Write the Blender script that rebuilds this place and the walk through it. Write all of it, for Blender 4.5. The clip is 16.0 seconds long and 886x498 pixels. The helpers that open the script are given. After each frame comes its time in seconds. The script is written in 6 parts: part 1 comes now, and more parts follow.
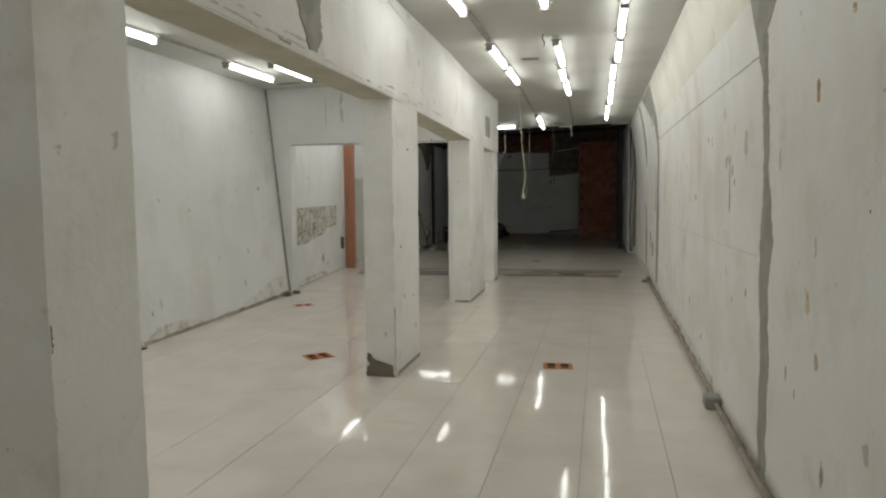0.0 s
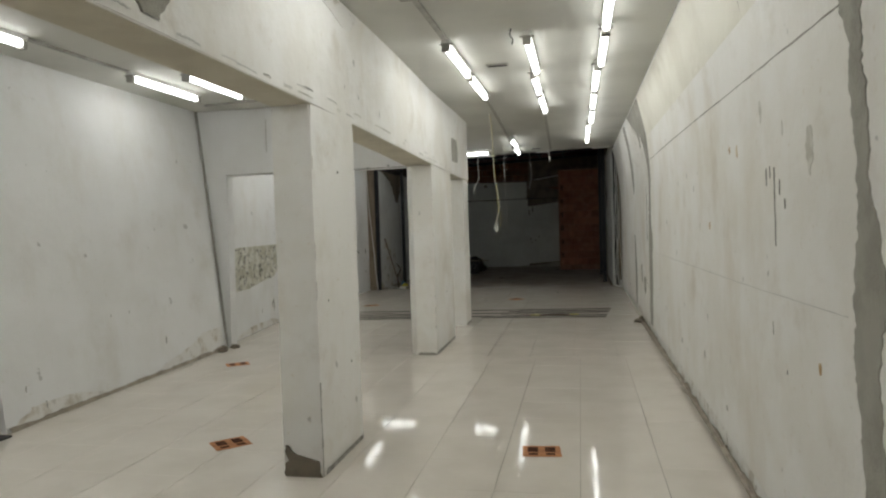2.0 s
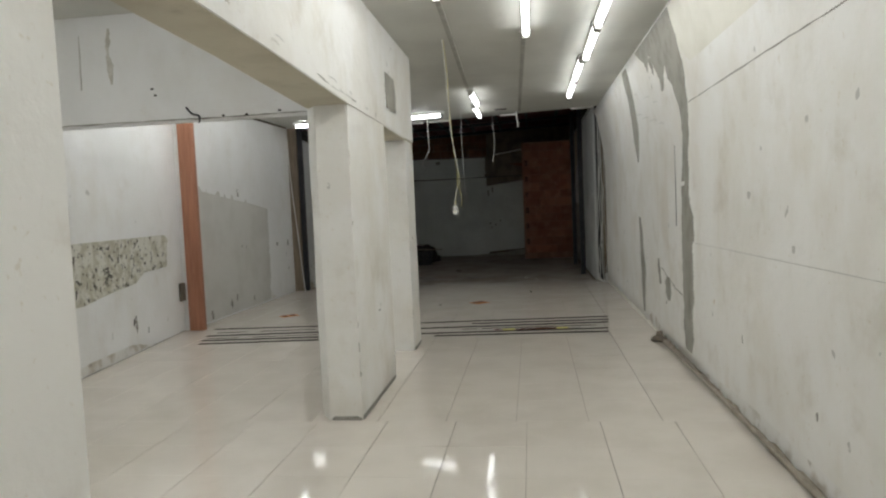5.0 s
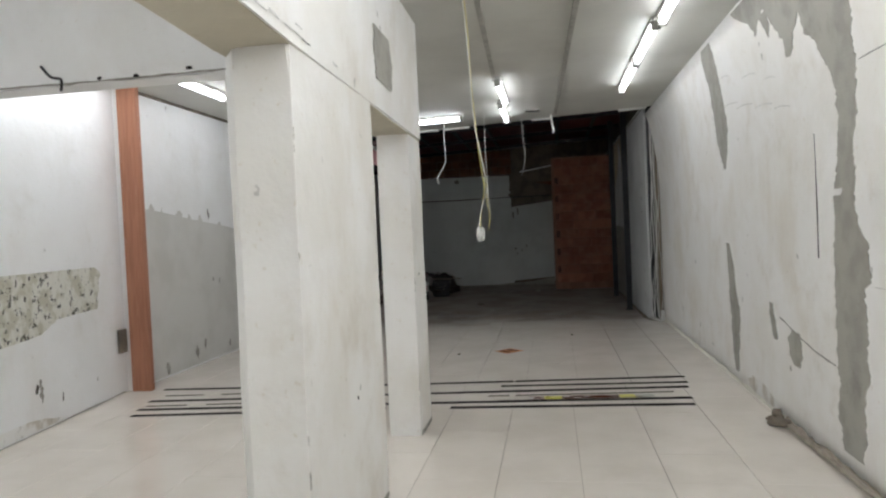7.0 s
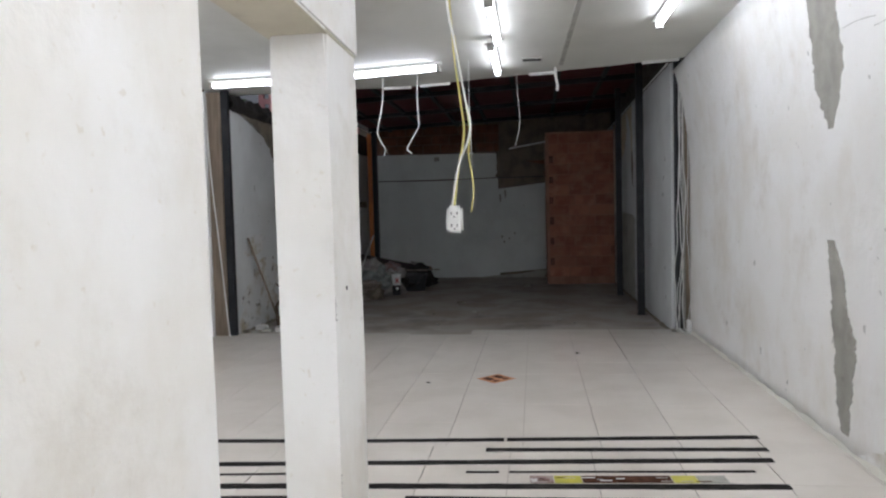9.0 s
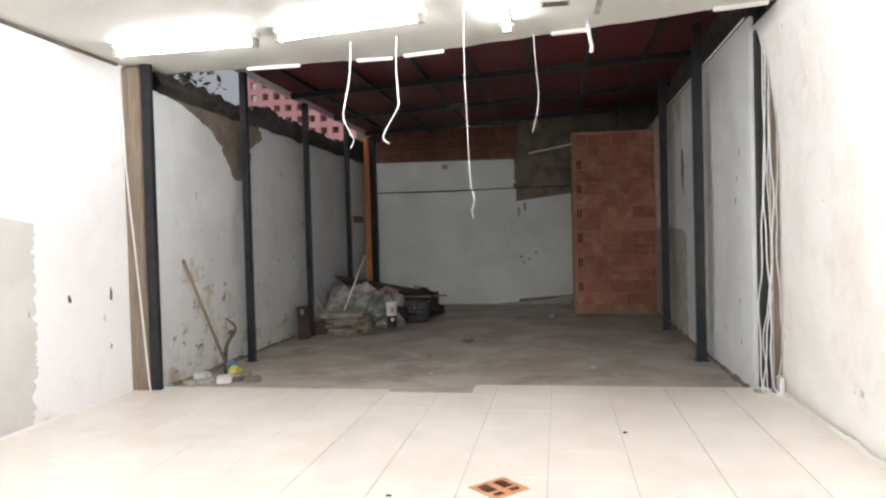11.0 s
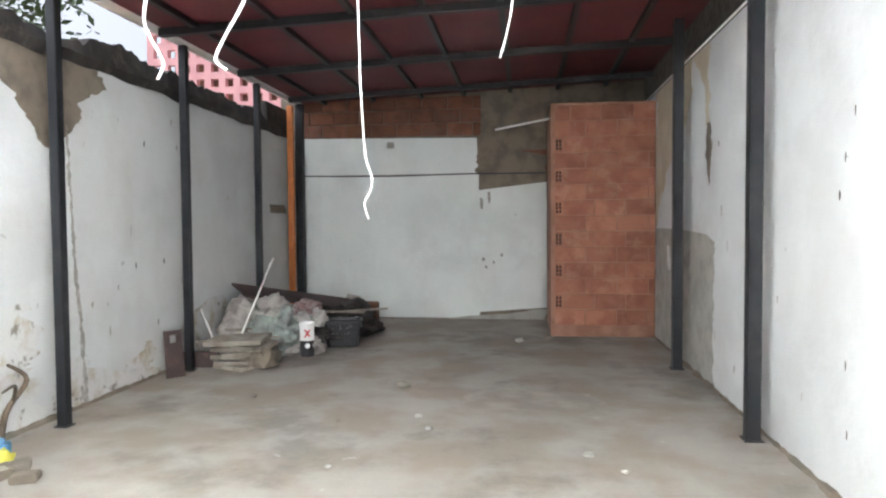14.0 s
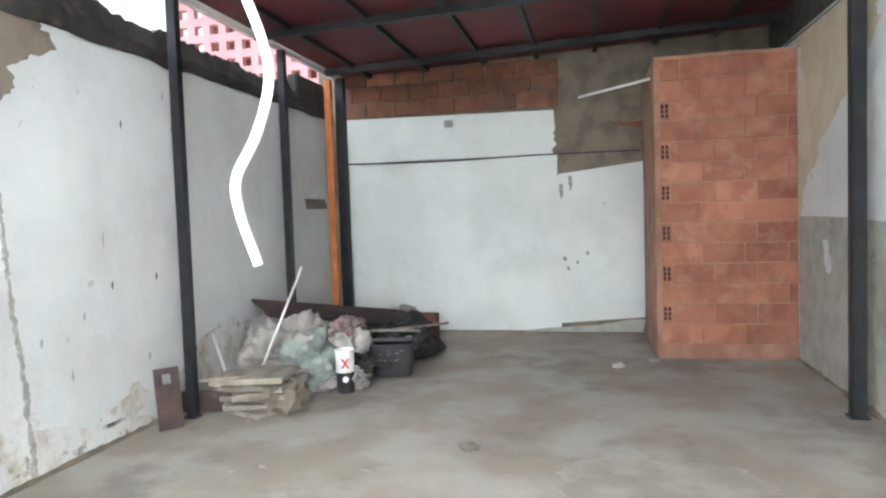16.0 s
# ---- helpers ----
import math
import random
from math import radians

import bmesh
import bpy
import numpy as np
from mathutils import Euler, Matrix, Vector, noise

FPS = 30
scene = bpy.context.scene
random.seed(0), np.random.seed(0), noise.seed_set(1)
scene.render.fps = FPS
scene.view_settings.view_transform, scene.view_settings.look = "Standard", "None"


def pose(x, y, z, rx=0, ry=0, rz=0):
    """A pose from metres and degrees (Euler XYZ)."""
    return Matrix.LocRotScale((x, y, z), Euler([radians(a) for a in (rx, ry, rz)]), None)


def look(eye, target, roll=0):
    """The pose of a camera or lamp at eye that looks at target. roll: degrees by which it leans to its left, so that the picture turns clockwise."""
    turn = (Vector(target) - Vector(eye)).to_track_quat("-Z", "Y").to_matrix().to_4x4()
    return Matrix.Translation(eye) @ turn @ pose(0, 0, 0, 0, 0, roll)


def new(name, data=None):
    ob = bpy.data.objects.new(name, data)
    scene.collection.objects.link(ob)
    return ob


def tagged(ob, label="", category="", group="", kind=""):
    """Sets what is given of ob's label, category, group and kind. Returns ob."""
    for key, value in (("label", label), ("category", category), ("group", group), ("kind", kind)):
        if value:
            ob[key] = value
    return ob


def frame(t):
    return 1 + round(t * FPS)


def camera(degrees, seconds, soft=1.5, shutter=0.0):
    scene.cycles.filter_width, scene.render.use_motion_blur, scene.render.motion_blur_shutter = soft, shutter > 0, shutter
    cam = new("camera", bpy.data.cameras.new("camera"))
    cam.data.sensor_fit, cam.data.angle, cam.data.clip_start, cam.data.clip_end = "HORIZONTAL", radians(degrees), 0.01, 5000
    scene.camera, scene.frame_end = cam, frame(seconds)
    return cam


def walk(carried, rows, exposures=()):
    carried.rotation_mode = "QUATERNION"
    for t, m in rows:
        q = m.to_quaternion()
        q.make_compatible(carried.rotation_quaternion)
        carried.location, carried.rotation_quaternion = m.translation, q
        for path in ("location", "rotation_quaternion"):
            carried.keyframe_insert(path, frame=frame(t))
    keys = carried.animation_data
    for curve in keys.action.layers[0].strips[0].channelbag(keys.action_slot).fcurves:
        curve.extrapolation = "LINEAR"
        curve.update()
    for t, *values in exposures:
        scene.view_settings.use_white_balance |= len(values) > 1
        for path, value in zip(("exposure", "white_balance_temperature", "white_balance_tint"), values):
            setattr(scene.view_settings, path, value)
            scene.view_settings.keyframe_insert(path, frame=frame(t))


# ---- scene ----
cam = camera(66.3, 16.0, soft=2.2)
PATH = [
    (0, (0.168, 0.223, 1.579), (-0.283, 2.164, 1.409), -0.5),
    (0.5, (0.224, 0.444, 1.567), (-0.167, 2.398, 1.399), -0.6),
    (1, (0.202, 0.769, 1.565), (-0.19, 2.728, 1.468), -1.2),
    (1.5, (0.169, 1.211, 1.569), (-0.199, 3.176, 1.503), -2.2),
    (2, (0.104, 1.674, 1.578), (-0.294, 3.633, 1.503), -1.8),
    (2.5, (-0.005, 2.132, 1.574), (-0.342, 4.102, 1.495), -2.5),
    (3, (-0.114, 2.646, 1.563), (-0.471, 4.613, 1.522), -3.8),
    (3.5, (-0.199, 3.155, 1.552), (-0.546, 5.123, 1.467), -3.0),
    (3.7, (-0.224, 3.376, 1.551), (-0.48, 5.355, 1.415), -2.4),
    (5.8, (-0.44, 5.741, 1.52), (-0.724, 7.719, 1.425), -2.9),
    (6, (-0.472, 5.948, 1.519), (-0.793, 7.922, 1.463), -2.6),
    (6.5, (-0.567, 6.471, 1.519), (-0.847, 8.451, 1.475), -1.8),
    (7, (-0.627, 7.031, 1.517), (-0.944, 9.005, 1.464), -2.6),
    (7.5, (-0.69, 7.583, 1.514), (-0.949, 9.565, 1.45), -0.6),
    (8, (-0.733, 8.111, 1.512), (-0.994, 10.094, 1.471), -2.7),
    (8.5, (-0.769, 8.672, 1.5), (-1.144, 10.635, 1.414), -2.0),
    (9, (-0.827, 9.267, 1.504), (-1.096, 11.246, 1.403), -1.5),
    (9.2, (-0.851, 9.497, 1.499), (-1.126, 11.475, 1.389), -1.4),
    (11.3, (-0.833, 11.906, 1.446), (-1.172, 13.876, 1.406), -1.6),
    (11.5, (-0.834, 12.118, 1.449), (-1.137, 14.094, 1.372), -1.5),
    (12, (-0.843, 12.61, 1.467), (-1.255, 14.566, 1.404), -2.0),
    (12.5, (-0.858, 13.066, 1.479), (-1.223, 15.03, 1.387), -0.5),
    (13, (-0.894, 13.525, 1.505), (-1.136, 15.509, 1.43), 0.8),
    (13.5, (-0.917, 13.946, 1.531), (-1.158, 15.931, 1.582), -0.4),
    (14, (-0.928, 14.371, 1.549), (-1.167, 16.356, 1.472), -0.4),
    (14.5, (-0.958, 14.813, 1.57), (-1.138, 16.801, 1.447), -1.1),
    (15, (-1.017, 15.286, 1.589), (-1.34, 17.257, 1.489), -2.4),
    (15.5, (-1.115, 15.767, 1.593), (-1.568, 17.713, 1.514), -0.3),
    (16, (-1.243, 16.267, 1.596), (-1.671, 18.217, 1.494), -1.9),
]
EXPOSURES = [(0, -1.43, 6500, 7), (3.5, -1.45, 6400, 8), (6, -0.97, 6200, 10), (7, -0.83, 6050, 12), (8, -0.7, 5950, 13), (8.5, -0.62, 5900, 14), (9, -0.35, 5800, 15), (9.4, -0.1, 5800, 15),
             (11.3, 1.38, 6250, 16), (12.5, 1.8, 6250, 16), (13.0, 1.9, 6200, 13), (13.5, 2.28, 6000, 13), (14, 2.48, 5900, 12), (14.5, 2.5, 5850, 10), (15, 2.86, 5750, 10), (16, 3.1, 5700, 9)]
walk(cam, [(t, look(eye, target, roll)) for t, eye, target, roll in PATH], EXPOSURES)

# ---- light ----
world = bpy.data.worlds.new("sky")
scene.world = world
world.use_nodes = True
wn = world.node_tree
sky = wn.nodes.new("ShaderNodeTexSky")
sky.sky_type, sky.sun_disc = "NISHITA", False
sky.sun_elevation, sky.sun_rotation = radians(50), radians(250)
sky.dust_density, sky.air_density, sky.ozone_density = 6.0, 0.9, 0.3
pale = wn.nodes.new("ShaderNodeHueSaturation")
pale.inputs["Saturation"].default_value = 0.12
wn.links.new(sky.outputs[0], pale.inputs["Color"])
wn.links.new(pale.outputs[0], wn.nodes["Background"].inputs[0])
wn.nodes["Background"].inputs[1].default_value = 0.05
sun = new("sun", bpy.data.lights.new("sun", "SUN"))
sun.data.energy, sun.data.angle, sun.data.color = 0.5, radians(90), (1.0, 0.97, 0.93)
sun.matrix_world = look((-10, 10, 18), (-4, 14, 0))
TUBE_GLOW = 20.3


# ---- materials ----
def nodes_of(name):
    mat = bpy.data.materials.new(name)
    mat.use_nodes = True
    nt = mat.node_tree
    return mat, nt, nt.nodes["Principled BSDF"]


def noise_tex(nt, scale, detail=4.0, rough=0.55, stretch=(1, 1, 1), at=None):
    geo = nt.nodes.new("ShaderNodeNewGeometry")
    mp = nt.nodes.new("ShaderNodeMapping")
    mp.inputs["Scale"].default_value = stretch
    if at:
        mp.inputs["Location"].default_value = at
    nt.links.new(geo.outputs["Position"], mp.inputs[0])
    n = nt.nodes.new("ShaderNodeTexNoise")
    n.inputs["Scale"].default_value, n.inputs["Detail"].default_value = scale, detail
    n.inputs["Roughness"].default_value = rough
    nt.links.new(mp.outputs[0], n.inputs["Vector"])
    return n.outputs[0]


def ramp(nt, fac, lo, hi):
    r = nt.nodes.new("ShaderNodeMapRange")
    r.interpolation_type = "SMOOTHSTEP"
    r.inputs["From Min"].default_value, r.inputs["From Max"].default_value = lo, hi
    nt.links.new(fac, r.inputs["Value"])
    return r.outputs[0]


def mix(nt, fac, a, b, amount=1.0):
    m = nt.nodes.new("ShaderNodeMix")
    m.data_type = "RGBA"
    if amount != 1.0:
        k = nt.nodes.new("ShaderNodeMath")
        k.operation = "MULTIPLY"
        k.inputs[1].default_value = amount
        nt.links.new(fac, k.inputs[0])
        fac = k.outputs[0]
    nt.links.new(fac, m.inputs[0])
    for sock, v in ((m.inputs["A"], a), (m.inputs["B"], b)):
        if isinstance(v, tuple):
            sock.default_value = (*v, 1)
        else:
            nt.links.new(v, sock)
    return m.outputs["Result"]


def bump(nt, bsdf, height, strength, dist=0.01):
    b = nt.nodes.new("ShaderNodeBump")
    b.inputs["Strength"].default_value, b.inputs["Distance"].default_value = strength, dist
    nt.links.new(height, b.inputs["Height"])
    nt.links.new(b.outputs[0], bsdf.inputs["Normal"])


def surface(name, base, second, scale=3.0, lo=0.4, hi=0.65, stain=None, stain_scale=1.0, stain_cut=(0.58, 0.72), stain_amount=0.6,
            spot=None, streak=None, rough=0.7, metal=0.0, bump_scale=40.0, bump_amount=0.25, bump_dist=0.01, stretch=(1, 1, 1), vary=0.0, at=None):
    """A painted, mineral or metal surface: two colours at one scale, stains at a larger one, small spots, relief."""
    mat, nt, bsdf = nodes_of(name)
    col = mix(nt, ramp(nt, noise_tex(nt, scale, 6, stretch=stretch, at=at), lo, hi), base, second)
    if stain:
        col = mix(nt, ramp(nt, noise_tex(nt, stain_scale, 8, 0.65, stretch=stretch, at=(3.1, 7.7, 1.3)), *stain_cut), col, stain, stain_amount)
    if streak:
        col = mix(nt, ramp(nt, noise_tex(nt, 1.0, 7, 0.6, stretch=(1.5, 1.5, 0.8), at=(1.7, 4.2, 0)), 0.5, 0.72), col, streak, 0.33)
        col = mix(nt, ramp(nt, noise_tex(nt, 26.0, 3, 0.5, at=(4, 4, 4)), 0.66, 0.74), col, streak, 0.35)
    if spot:
        col = mix(nt, ramp(nt, noise_tex(nt, 7.0, 3, 0.5, at=(9, 2, 5)), 0.715, 0.75), col, spot, 0.5)
    if vary:
        info = nt.nodes.new("ShaderNodeObjectInfo")
        hsv = nt.nodes.new("ShaderNodeHueSaturation")
        r = nt.nodes.new("ShaderNodeMapRange")
        r.inputs["To Min"].default_value, r.inputs["To Max"].default_value = 1 - vary, 1 + vary
        nt.links.new(info.outputs["Random"], r.inputs["Value"])
        nt.links.new(r.outputs[0], hsv.inputs["Value"])
        nt.links.new(col, hsv.inputs["Color"])
        col = hsv.outputs[0]
    nt.links.new(col, bsdf.inputs["Base Color"])
    bsdf.inputs["Roughness"].default_value, bsdf.inputs["Metallic"].default_value = rough, metal
    if bump_amount:
        bump(nt, bsdf, noise_tex(nt, bump_scale, 5), bump_amount, bump_dist)
    return mat


PLASTER = surface("old_white_plaster", (0.88, 0.872, 0.845), (0.83, 0.812, 0.765), 1.6, streak=(0.64, 0.57, 0.45), stain=(0.56, 0.5, 0.4), stain_scale=1.9, stain_cut=(0.52, 0.76),
                  stain_amount=0.45, spot=(0.3, 0.29, 0.26), rough=0.75, bump_scale=9, bump_amount=0.35, bump_dist=0.02)
PLASTER_COOL = surface("cool_white_plaster", (0.885, 0.888, 0.885), (0.845, 0.845, 0.835), 1.3, streak=(0.7, 0.67, 0.6), stain=(0.6, 0.56, 0.48), stain_scale=1.6, stain_cut=(0.54, 0.8),
                       stain_amount=0.38, spot=(0.35, 0.34, 0.32), rough=0.7, bump_scale=8, bump_amount=0.3, bump_dist=0.02)
PLASTER_CREAM = surface("cream_plaster", (0.81, 0.79, 0.71), (0.74, 0.715, 0.63), 2.0, stain=(0.5, 0.46, 0.36), rough=0.75, bump_scale=10, bump_amount=0.3, bump_dist=0.02)
CREAM_OLD = surface("old_yellow_paint", (0.58, 0.52, 0.385), (0.5, 0.44, 0.32), 2.5, stain=(0.5, 0.46, 0.38), stain_scale=4, rough=0.8)
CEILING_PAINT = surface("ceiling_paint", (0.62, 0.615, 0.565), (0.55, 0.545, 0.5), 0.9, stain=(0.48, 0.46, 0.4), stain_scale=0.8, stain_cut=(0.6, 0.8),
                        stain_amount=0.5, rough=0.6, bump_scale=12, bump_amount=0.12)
SOFFIT = surface("beige_render", (0.6, 0.56, 0.45), (0.52, 0.48, 0.38), 2.0, stain=(0.4, 0.36, 0.28), stain_scale=3, rough=0.85)
CEMENT = surface("grey_cement", (0.4, 0.388, 0.34), (0.325, 0.313, 0.275), 5.0, stain=(0.22, 0.21, 0.18), stain_scale=3, rough=0.9, bump_scale=60, bump_amount=0.5)
CEMENT_DARK = surface("dark_cement", (0.115, 0.105, 0.09), (0.07, 0.063, 0.053), 9.0, rough=0.95, bump_scale=50, bump_amount=0.8, bump_dist=0.02)
CEMENT_BROWN = surface("brown_cement", (0.215, 0.18, 0.135), (0.145, 0.122, 0.093), 4.0, stain=(0.14, 0.12, 0.1), stain_scale=2, rough=0.95, bump_scale=40, bump_amount=0.6)
RUBBLE_PLASTER = surface("peeled_rubble_plaster", (0.72, 0.71, 0.64), (0.54, 0.52, 0.42), 7.0, 0.42, 0.58, stain=(0.06, 0.055, 0.045), stain_scale=15.0,
                         stain_cut=(0.562, 0.6), stain_amount=0.9, rough=0.95, bump_scale=25, bump_amount=0.9, bump_dist=0.03)
GARAGE_WHITE = surface("garage_white_wall", (0.65, 0.665, 0.655), (0.57, 0.58, 0.57), 1.1, streak=(0.53, 0.52, 0.48), stain=(0.42, 0.41, 0.38), stain_scale=0.9, stain_cut=(0.57, 0.78),
                       stain_amount=0.55, spot=(0.3, 0.3, 0.28), rough=0.8, bump_scale=14, bump_amount=0.35, bump_dist=0.015)
MOULD = surface("yellow_mould", (0.62, 0.62, 0.6), (0.43, 0.38, 0.28), 4.5, 0.47, 0.7, stain=(0.15, 0.13, 0.1), stain_scale=8, stain_cut=(0.57, 0.68), stain_amount=0.8, rough=0.95,
                bump_scale=30, bump_amount=0.6)
CONCRETE = surface("concrete_floor", (0.34, 0.315, 0.278), (0.27, 0.232, 0.187), 1.4, 0.38, 0.62, stain=(0.165, 0.152, 0.135), stain_scale=1.15,
                   stain_cut=(0.5, 0.68), stain_amount=0.75, spot=(0.44, 0.41, 0.37), streak=(0.24, 0.215, 0.18), rough=0.85, bump_scale=35, bump_amount=0.35)
DAMP = surface("damp_concrete", (0.27, 0.243, 0.208), (0.35, 0.315, 0.27), 3.5, 0.4, 0.65, stain=(0.19, 0.17, 0.145), stain_scale=4, rough=0.85)
DIRT = surface("dirty_white_plaster", (0.83, 0.82, 0.79), (0.58, 0.535, 0.46), 5.0, 0.48, 0.68, stain=(0.3, 0.26, 0.21), stain_scale=6, stain_cut=(0.58, 0.7), rough=0.85)
GREY_PRIMER = surface("grey_undercoat", (0.66, 0.65, 0.62), (0.6, 0.59, 0.555), 1.8, stain=(0.5, 0.48, 0.44), stain_scale=2, rough=0.85, bump_scale=30, bump_amount=0.3)
GROUT = surface("grout", (0.45, 0.41, 0.35), (0.34, 0.3, 0.25), 8.0, rough=0.9)
STEEL_DARK = surface("dark_painted_steel", (0.018, 0.02, 0.023), (0.028, 0.028, 0.03), 6.0, stain=(0.06, 0.04, 0.03), stain_scale=4, stain_cut=(0.62, 0.75),
                     rough=0.5, metal=0.3, bump_scale=60, bump_amount=0.12)
ORANGE_PAINT = surface("orange_painted_steel", (0.6, 0.2, 0.045), (0.5, 0.16, 0.04), 5.0, stain=(0.25, 0.1, 0.04), stain_scale=6, rough=0.55)
BROWN_WOOD = surface("reddish_brown_wood", (0.42, 0.19, 0.11), (0.34, 0.145, 0.08), 3.0, stain=(0.5, 0.29, 0.2), stain_scale=2.5, rough=0.65,
                     stretch=(9, 9, 0.7), bump_scale=20, bump_amount=0.2)
PALE_WOOD = surface("raw_brown_wood", (0.25, 0.195, 0.14), (0.18, 0.14, 0.1), 3.0, stain=(0.16, 0.11, 0.07), stain_scale=3, rough=0.8, stretch=(9, 9, 0.7))
MAROON = surface("maroon_roof_sheet", (0.128, 0.021, 0.026), (0.102, 0.017, 0.021), 1.5, stain=(0.11, 0.02, 0.025), stain_scale=1.2, rough=0.6, bump_scale=5, bump_amount=0.1)
CABLE_WHITE = surface("white_cable", (0.75, 0.75, 0.72), (0.68, 0.68, 0.64), 20, rough=0.45, bump_amount=0)
CABLE_YELLOW = surface("yellow_cable", (0.6, 0.52, 0.16), (0.52, 0.45, 0.14), 20, rough=0.45, bump_amount=0)
PLASTIC_WHITE = surface("white_plastic", (0.78, 0.78, 0.76), (0.74, 0.74, 0.71), 12, rough=0.35, bump_amount=0)
PLASTIC_BLACK = surface("black_plastic", (0.02, 0.02, 0.022), (0.03, 0.03, 0.032), 12, rough=0.45, bump_amount=0.05)
DARK_SLOT = surface("dark_slot", (0.03, 0.028, 0.026), (0.045, 0.042, 0.038), 15, rough=0.8, bump_amount=0.1)
CONDUIT = surface("grey_conduit", (0.4, 0.39, 0.35), (0.3, 0.29, 0.26), 8, rough=0.55, bump_amount=0.05)
FIXTURE = surface("lamp_white_metal", (0.78, 0.78, 0.74), (0.72, 0.72, 0.68), 10, rough=0.4, bump_amount=0)
BRICK = surface("red_clay_block", (0.35, 0.15, 0.09), (0.265, 0.105, 0.064), 4.0, stain=(0.42, 0.23, 0.155), stain_scale=5, stain_cut=(0.5, 0.68), rough=0.9,
                bump_scale=45, bump_amount=0.5, vary=0.2)
# the red clay block colours again, in darker tones
BRICK_DIM = surface("dark_clay_block", (0.2, 0.088, 0.052), (0.14, 0.062, 0.038), 5.0, stain=(0.13, 0.1, 0.075), stain_scale=3, stain_cut=(0.5, 0.65), rough=0.95,
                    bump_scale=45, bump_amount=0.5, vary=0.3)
MORTAR = surface("mortar", (0.37, 0.205, 0.14), (0.27, 0.14, 0.09), 3.0, rough=0.95, bump_scale=50, bump_amount=0.5)
TARP = surface("dark_tarp", (0.024, 0.021, 0.018), (0.045, 0.038, 0.032), 5.0, stain=(0.12, 0.095, 0.075), stain_scale=4, stain_cut=(0.56, 0.7), rough=0.85,
               bump_scale=14, bump_amount=0.6, bump_dist=0.02)
PINK = surface("pink_lattice_paint", (0.74, 0.4, 0.4), (0.68, 0.35, 0.35), 3.0, rough=0.85)
LEAF = surface("leaf_green", (0.06, 0.1, 0.035), (0.1, 0.14, 0.06), 9.0, rough=0.6, bump_amount=0)
BARK = surface("bark", (0.12, 0.09, 0.06), (0.08, 0.06, 0.04), 9.0, rough=0.95)
EARTH = surface("outside_earth", (0.2, 0.16, 0.11), (0.14, 0.12, 0.08), 1.0, rough=0.95)
ORANGE_STICKER = surface("orange_sticker", (0.52, 0.25, 0.13), (0.4, 0.2, 0.11), 12, stain=(0.3, 0.17, 0.1), stain_scale=9, rough=0.5, bump_amount=0)
STICKER_INK = surface("dark_sticker_print", (0.07, 0.035, 0.025), (0.12, 0.06, 0.04), 14, rough=0.5, bump_amount=0)
RED_PRINT = surface("red_print", (0.6, 0.05, 0.06), (0.5, 0.04, 0.05), 8, rough=0.4, bump_amount=0)
CLOTH_GREEN = surface("pale_green_sack", (0.29, 0.33, 0.3), (0.21, 0.225, 0.205), 6, stain=(0.2, 0.19, 0.16), stain_scale=5, rough=0.8, bump_scale=15, bump_amount=0.7, bump_dist=0.02)
CLOTH_GREY = surface("grey_sack", (0.4, 0.37, 0.34), (0.28, 0.26, 0.24), 6, stain=(0.16, 0.13, 0.11), stain_scale=6, rough=0.85, bump_scale=15, bump_amount=0.7, bump_dist=0.02)
CLOTH_RED = surface("red_striped_cloth", (0.27, 0.165, 0.155), (0.35, 0.285, 0.265), 14, 0.4, 0.6, rough=0.85, bump_scale=20, bump_amount=0.5)
RUST_SHEET = surface("rusty_brown_sheet", (0.06, 0.037, 0.032), (0.04, 0.026, 0.024), 4, stain=(0.18, 0.1, 0.08), stain_scale=5, rough=0.75)
OLD_WOOD = surface("weathered_board", (0.29, 0.26, 0.215), (0.2, 0.172, 0.138), 5, stain=(0.14, 0.115, 0.09), stain_scale=5, rough=0.9, vary=0.2)
BLUE_BAG = surface("blue_plastic", (0.08, 0.2, 0.32), (0.06, 0.15, 0.25), 9, rough=0.5)
YELLOW_BAG = surface("yellow_plastic", (0.55, 0.5, 0.06), (0.46, 0.42, 0.05), 9, rough=0.5)
FAINT_SMEAR = surface("faint_grey_smear", (0.7, 0.685, 0.63), (0.56, 0.54, 0.48), 12, 0.42, 0.6, rough=0.85)
RUST_MARK = surface("rust_mark", (0.7, 0.61, 0.45), (0.45, 0.29, 0.13), 16, 0.42, 0.6, rough=0.8)
DUSTY = surface("dusty_tan_cement", (0.4, 0.355, 0.29), (0.29, 0.255, 0.205), 7.0, stain=(0.2, 0.17, 0.135), stain_scale=5, rough=0.9, bump_scale=40, bump_amount=0.4)
DARK_CONDUIT = surface("dark_grey_metal", (0.2, 0.195, 0.18), (0.15, 0.145, 0.135), 6, rough=0.6, bump_amount=0.05)
PANEL_WHITE = surface("white_panel_paint", (0.75, 0.785, 0.755), (0.67, 0.7, 0.675), 0.9, streak=(0.58, 0.58, 0.54), stain=(0.46, 0.47, 0.45), stain_scale=0.8, stain_cut=(0.57, 0.8), stain_amount=0.5,
                      spot=(0.4, 0.4, 0.37), rough=0.8, bump_scale=14, bump_amount=0.3, bump_dist=0.015)
SMUDGE = surface("dark_smudge", (0.28, 0.27, 0.24), (0.42, 0.405, 0.37), 18, rough=0.9)

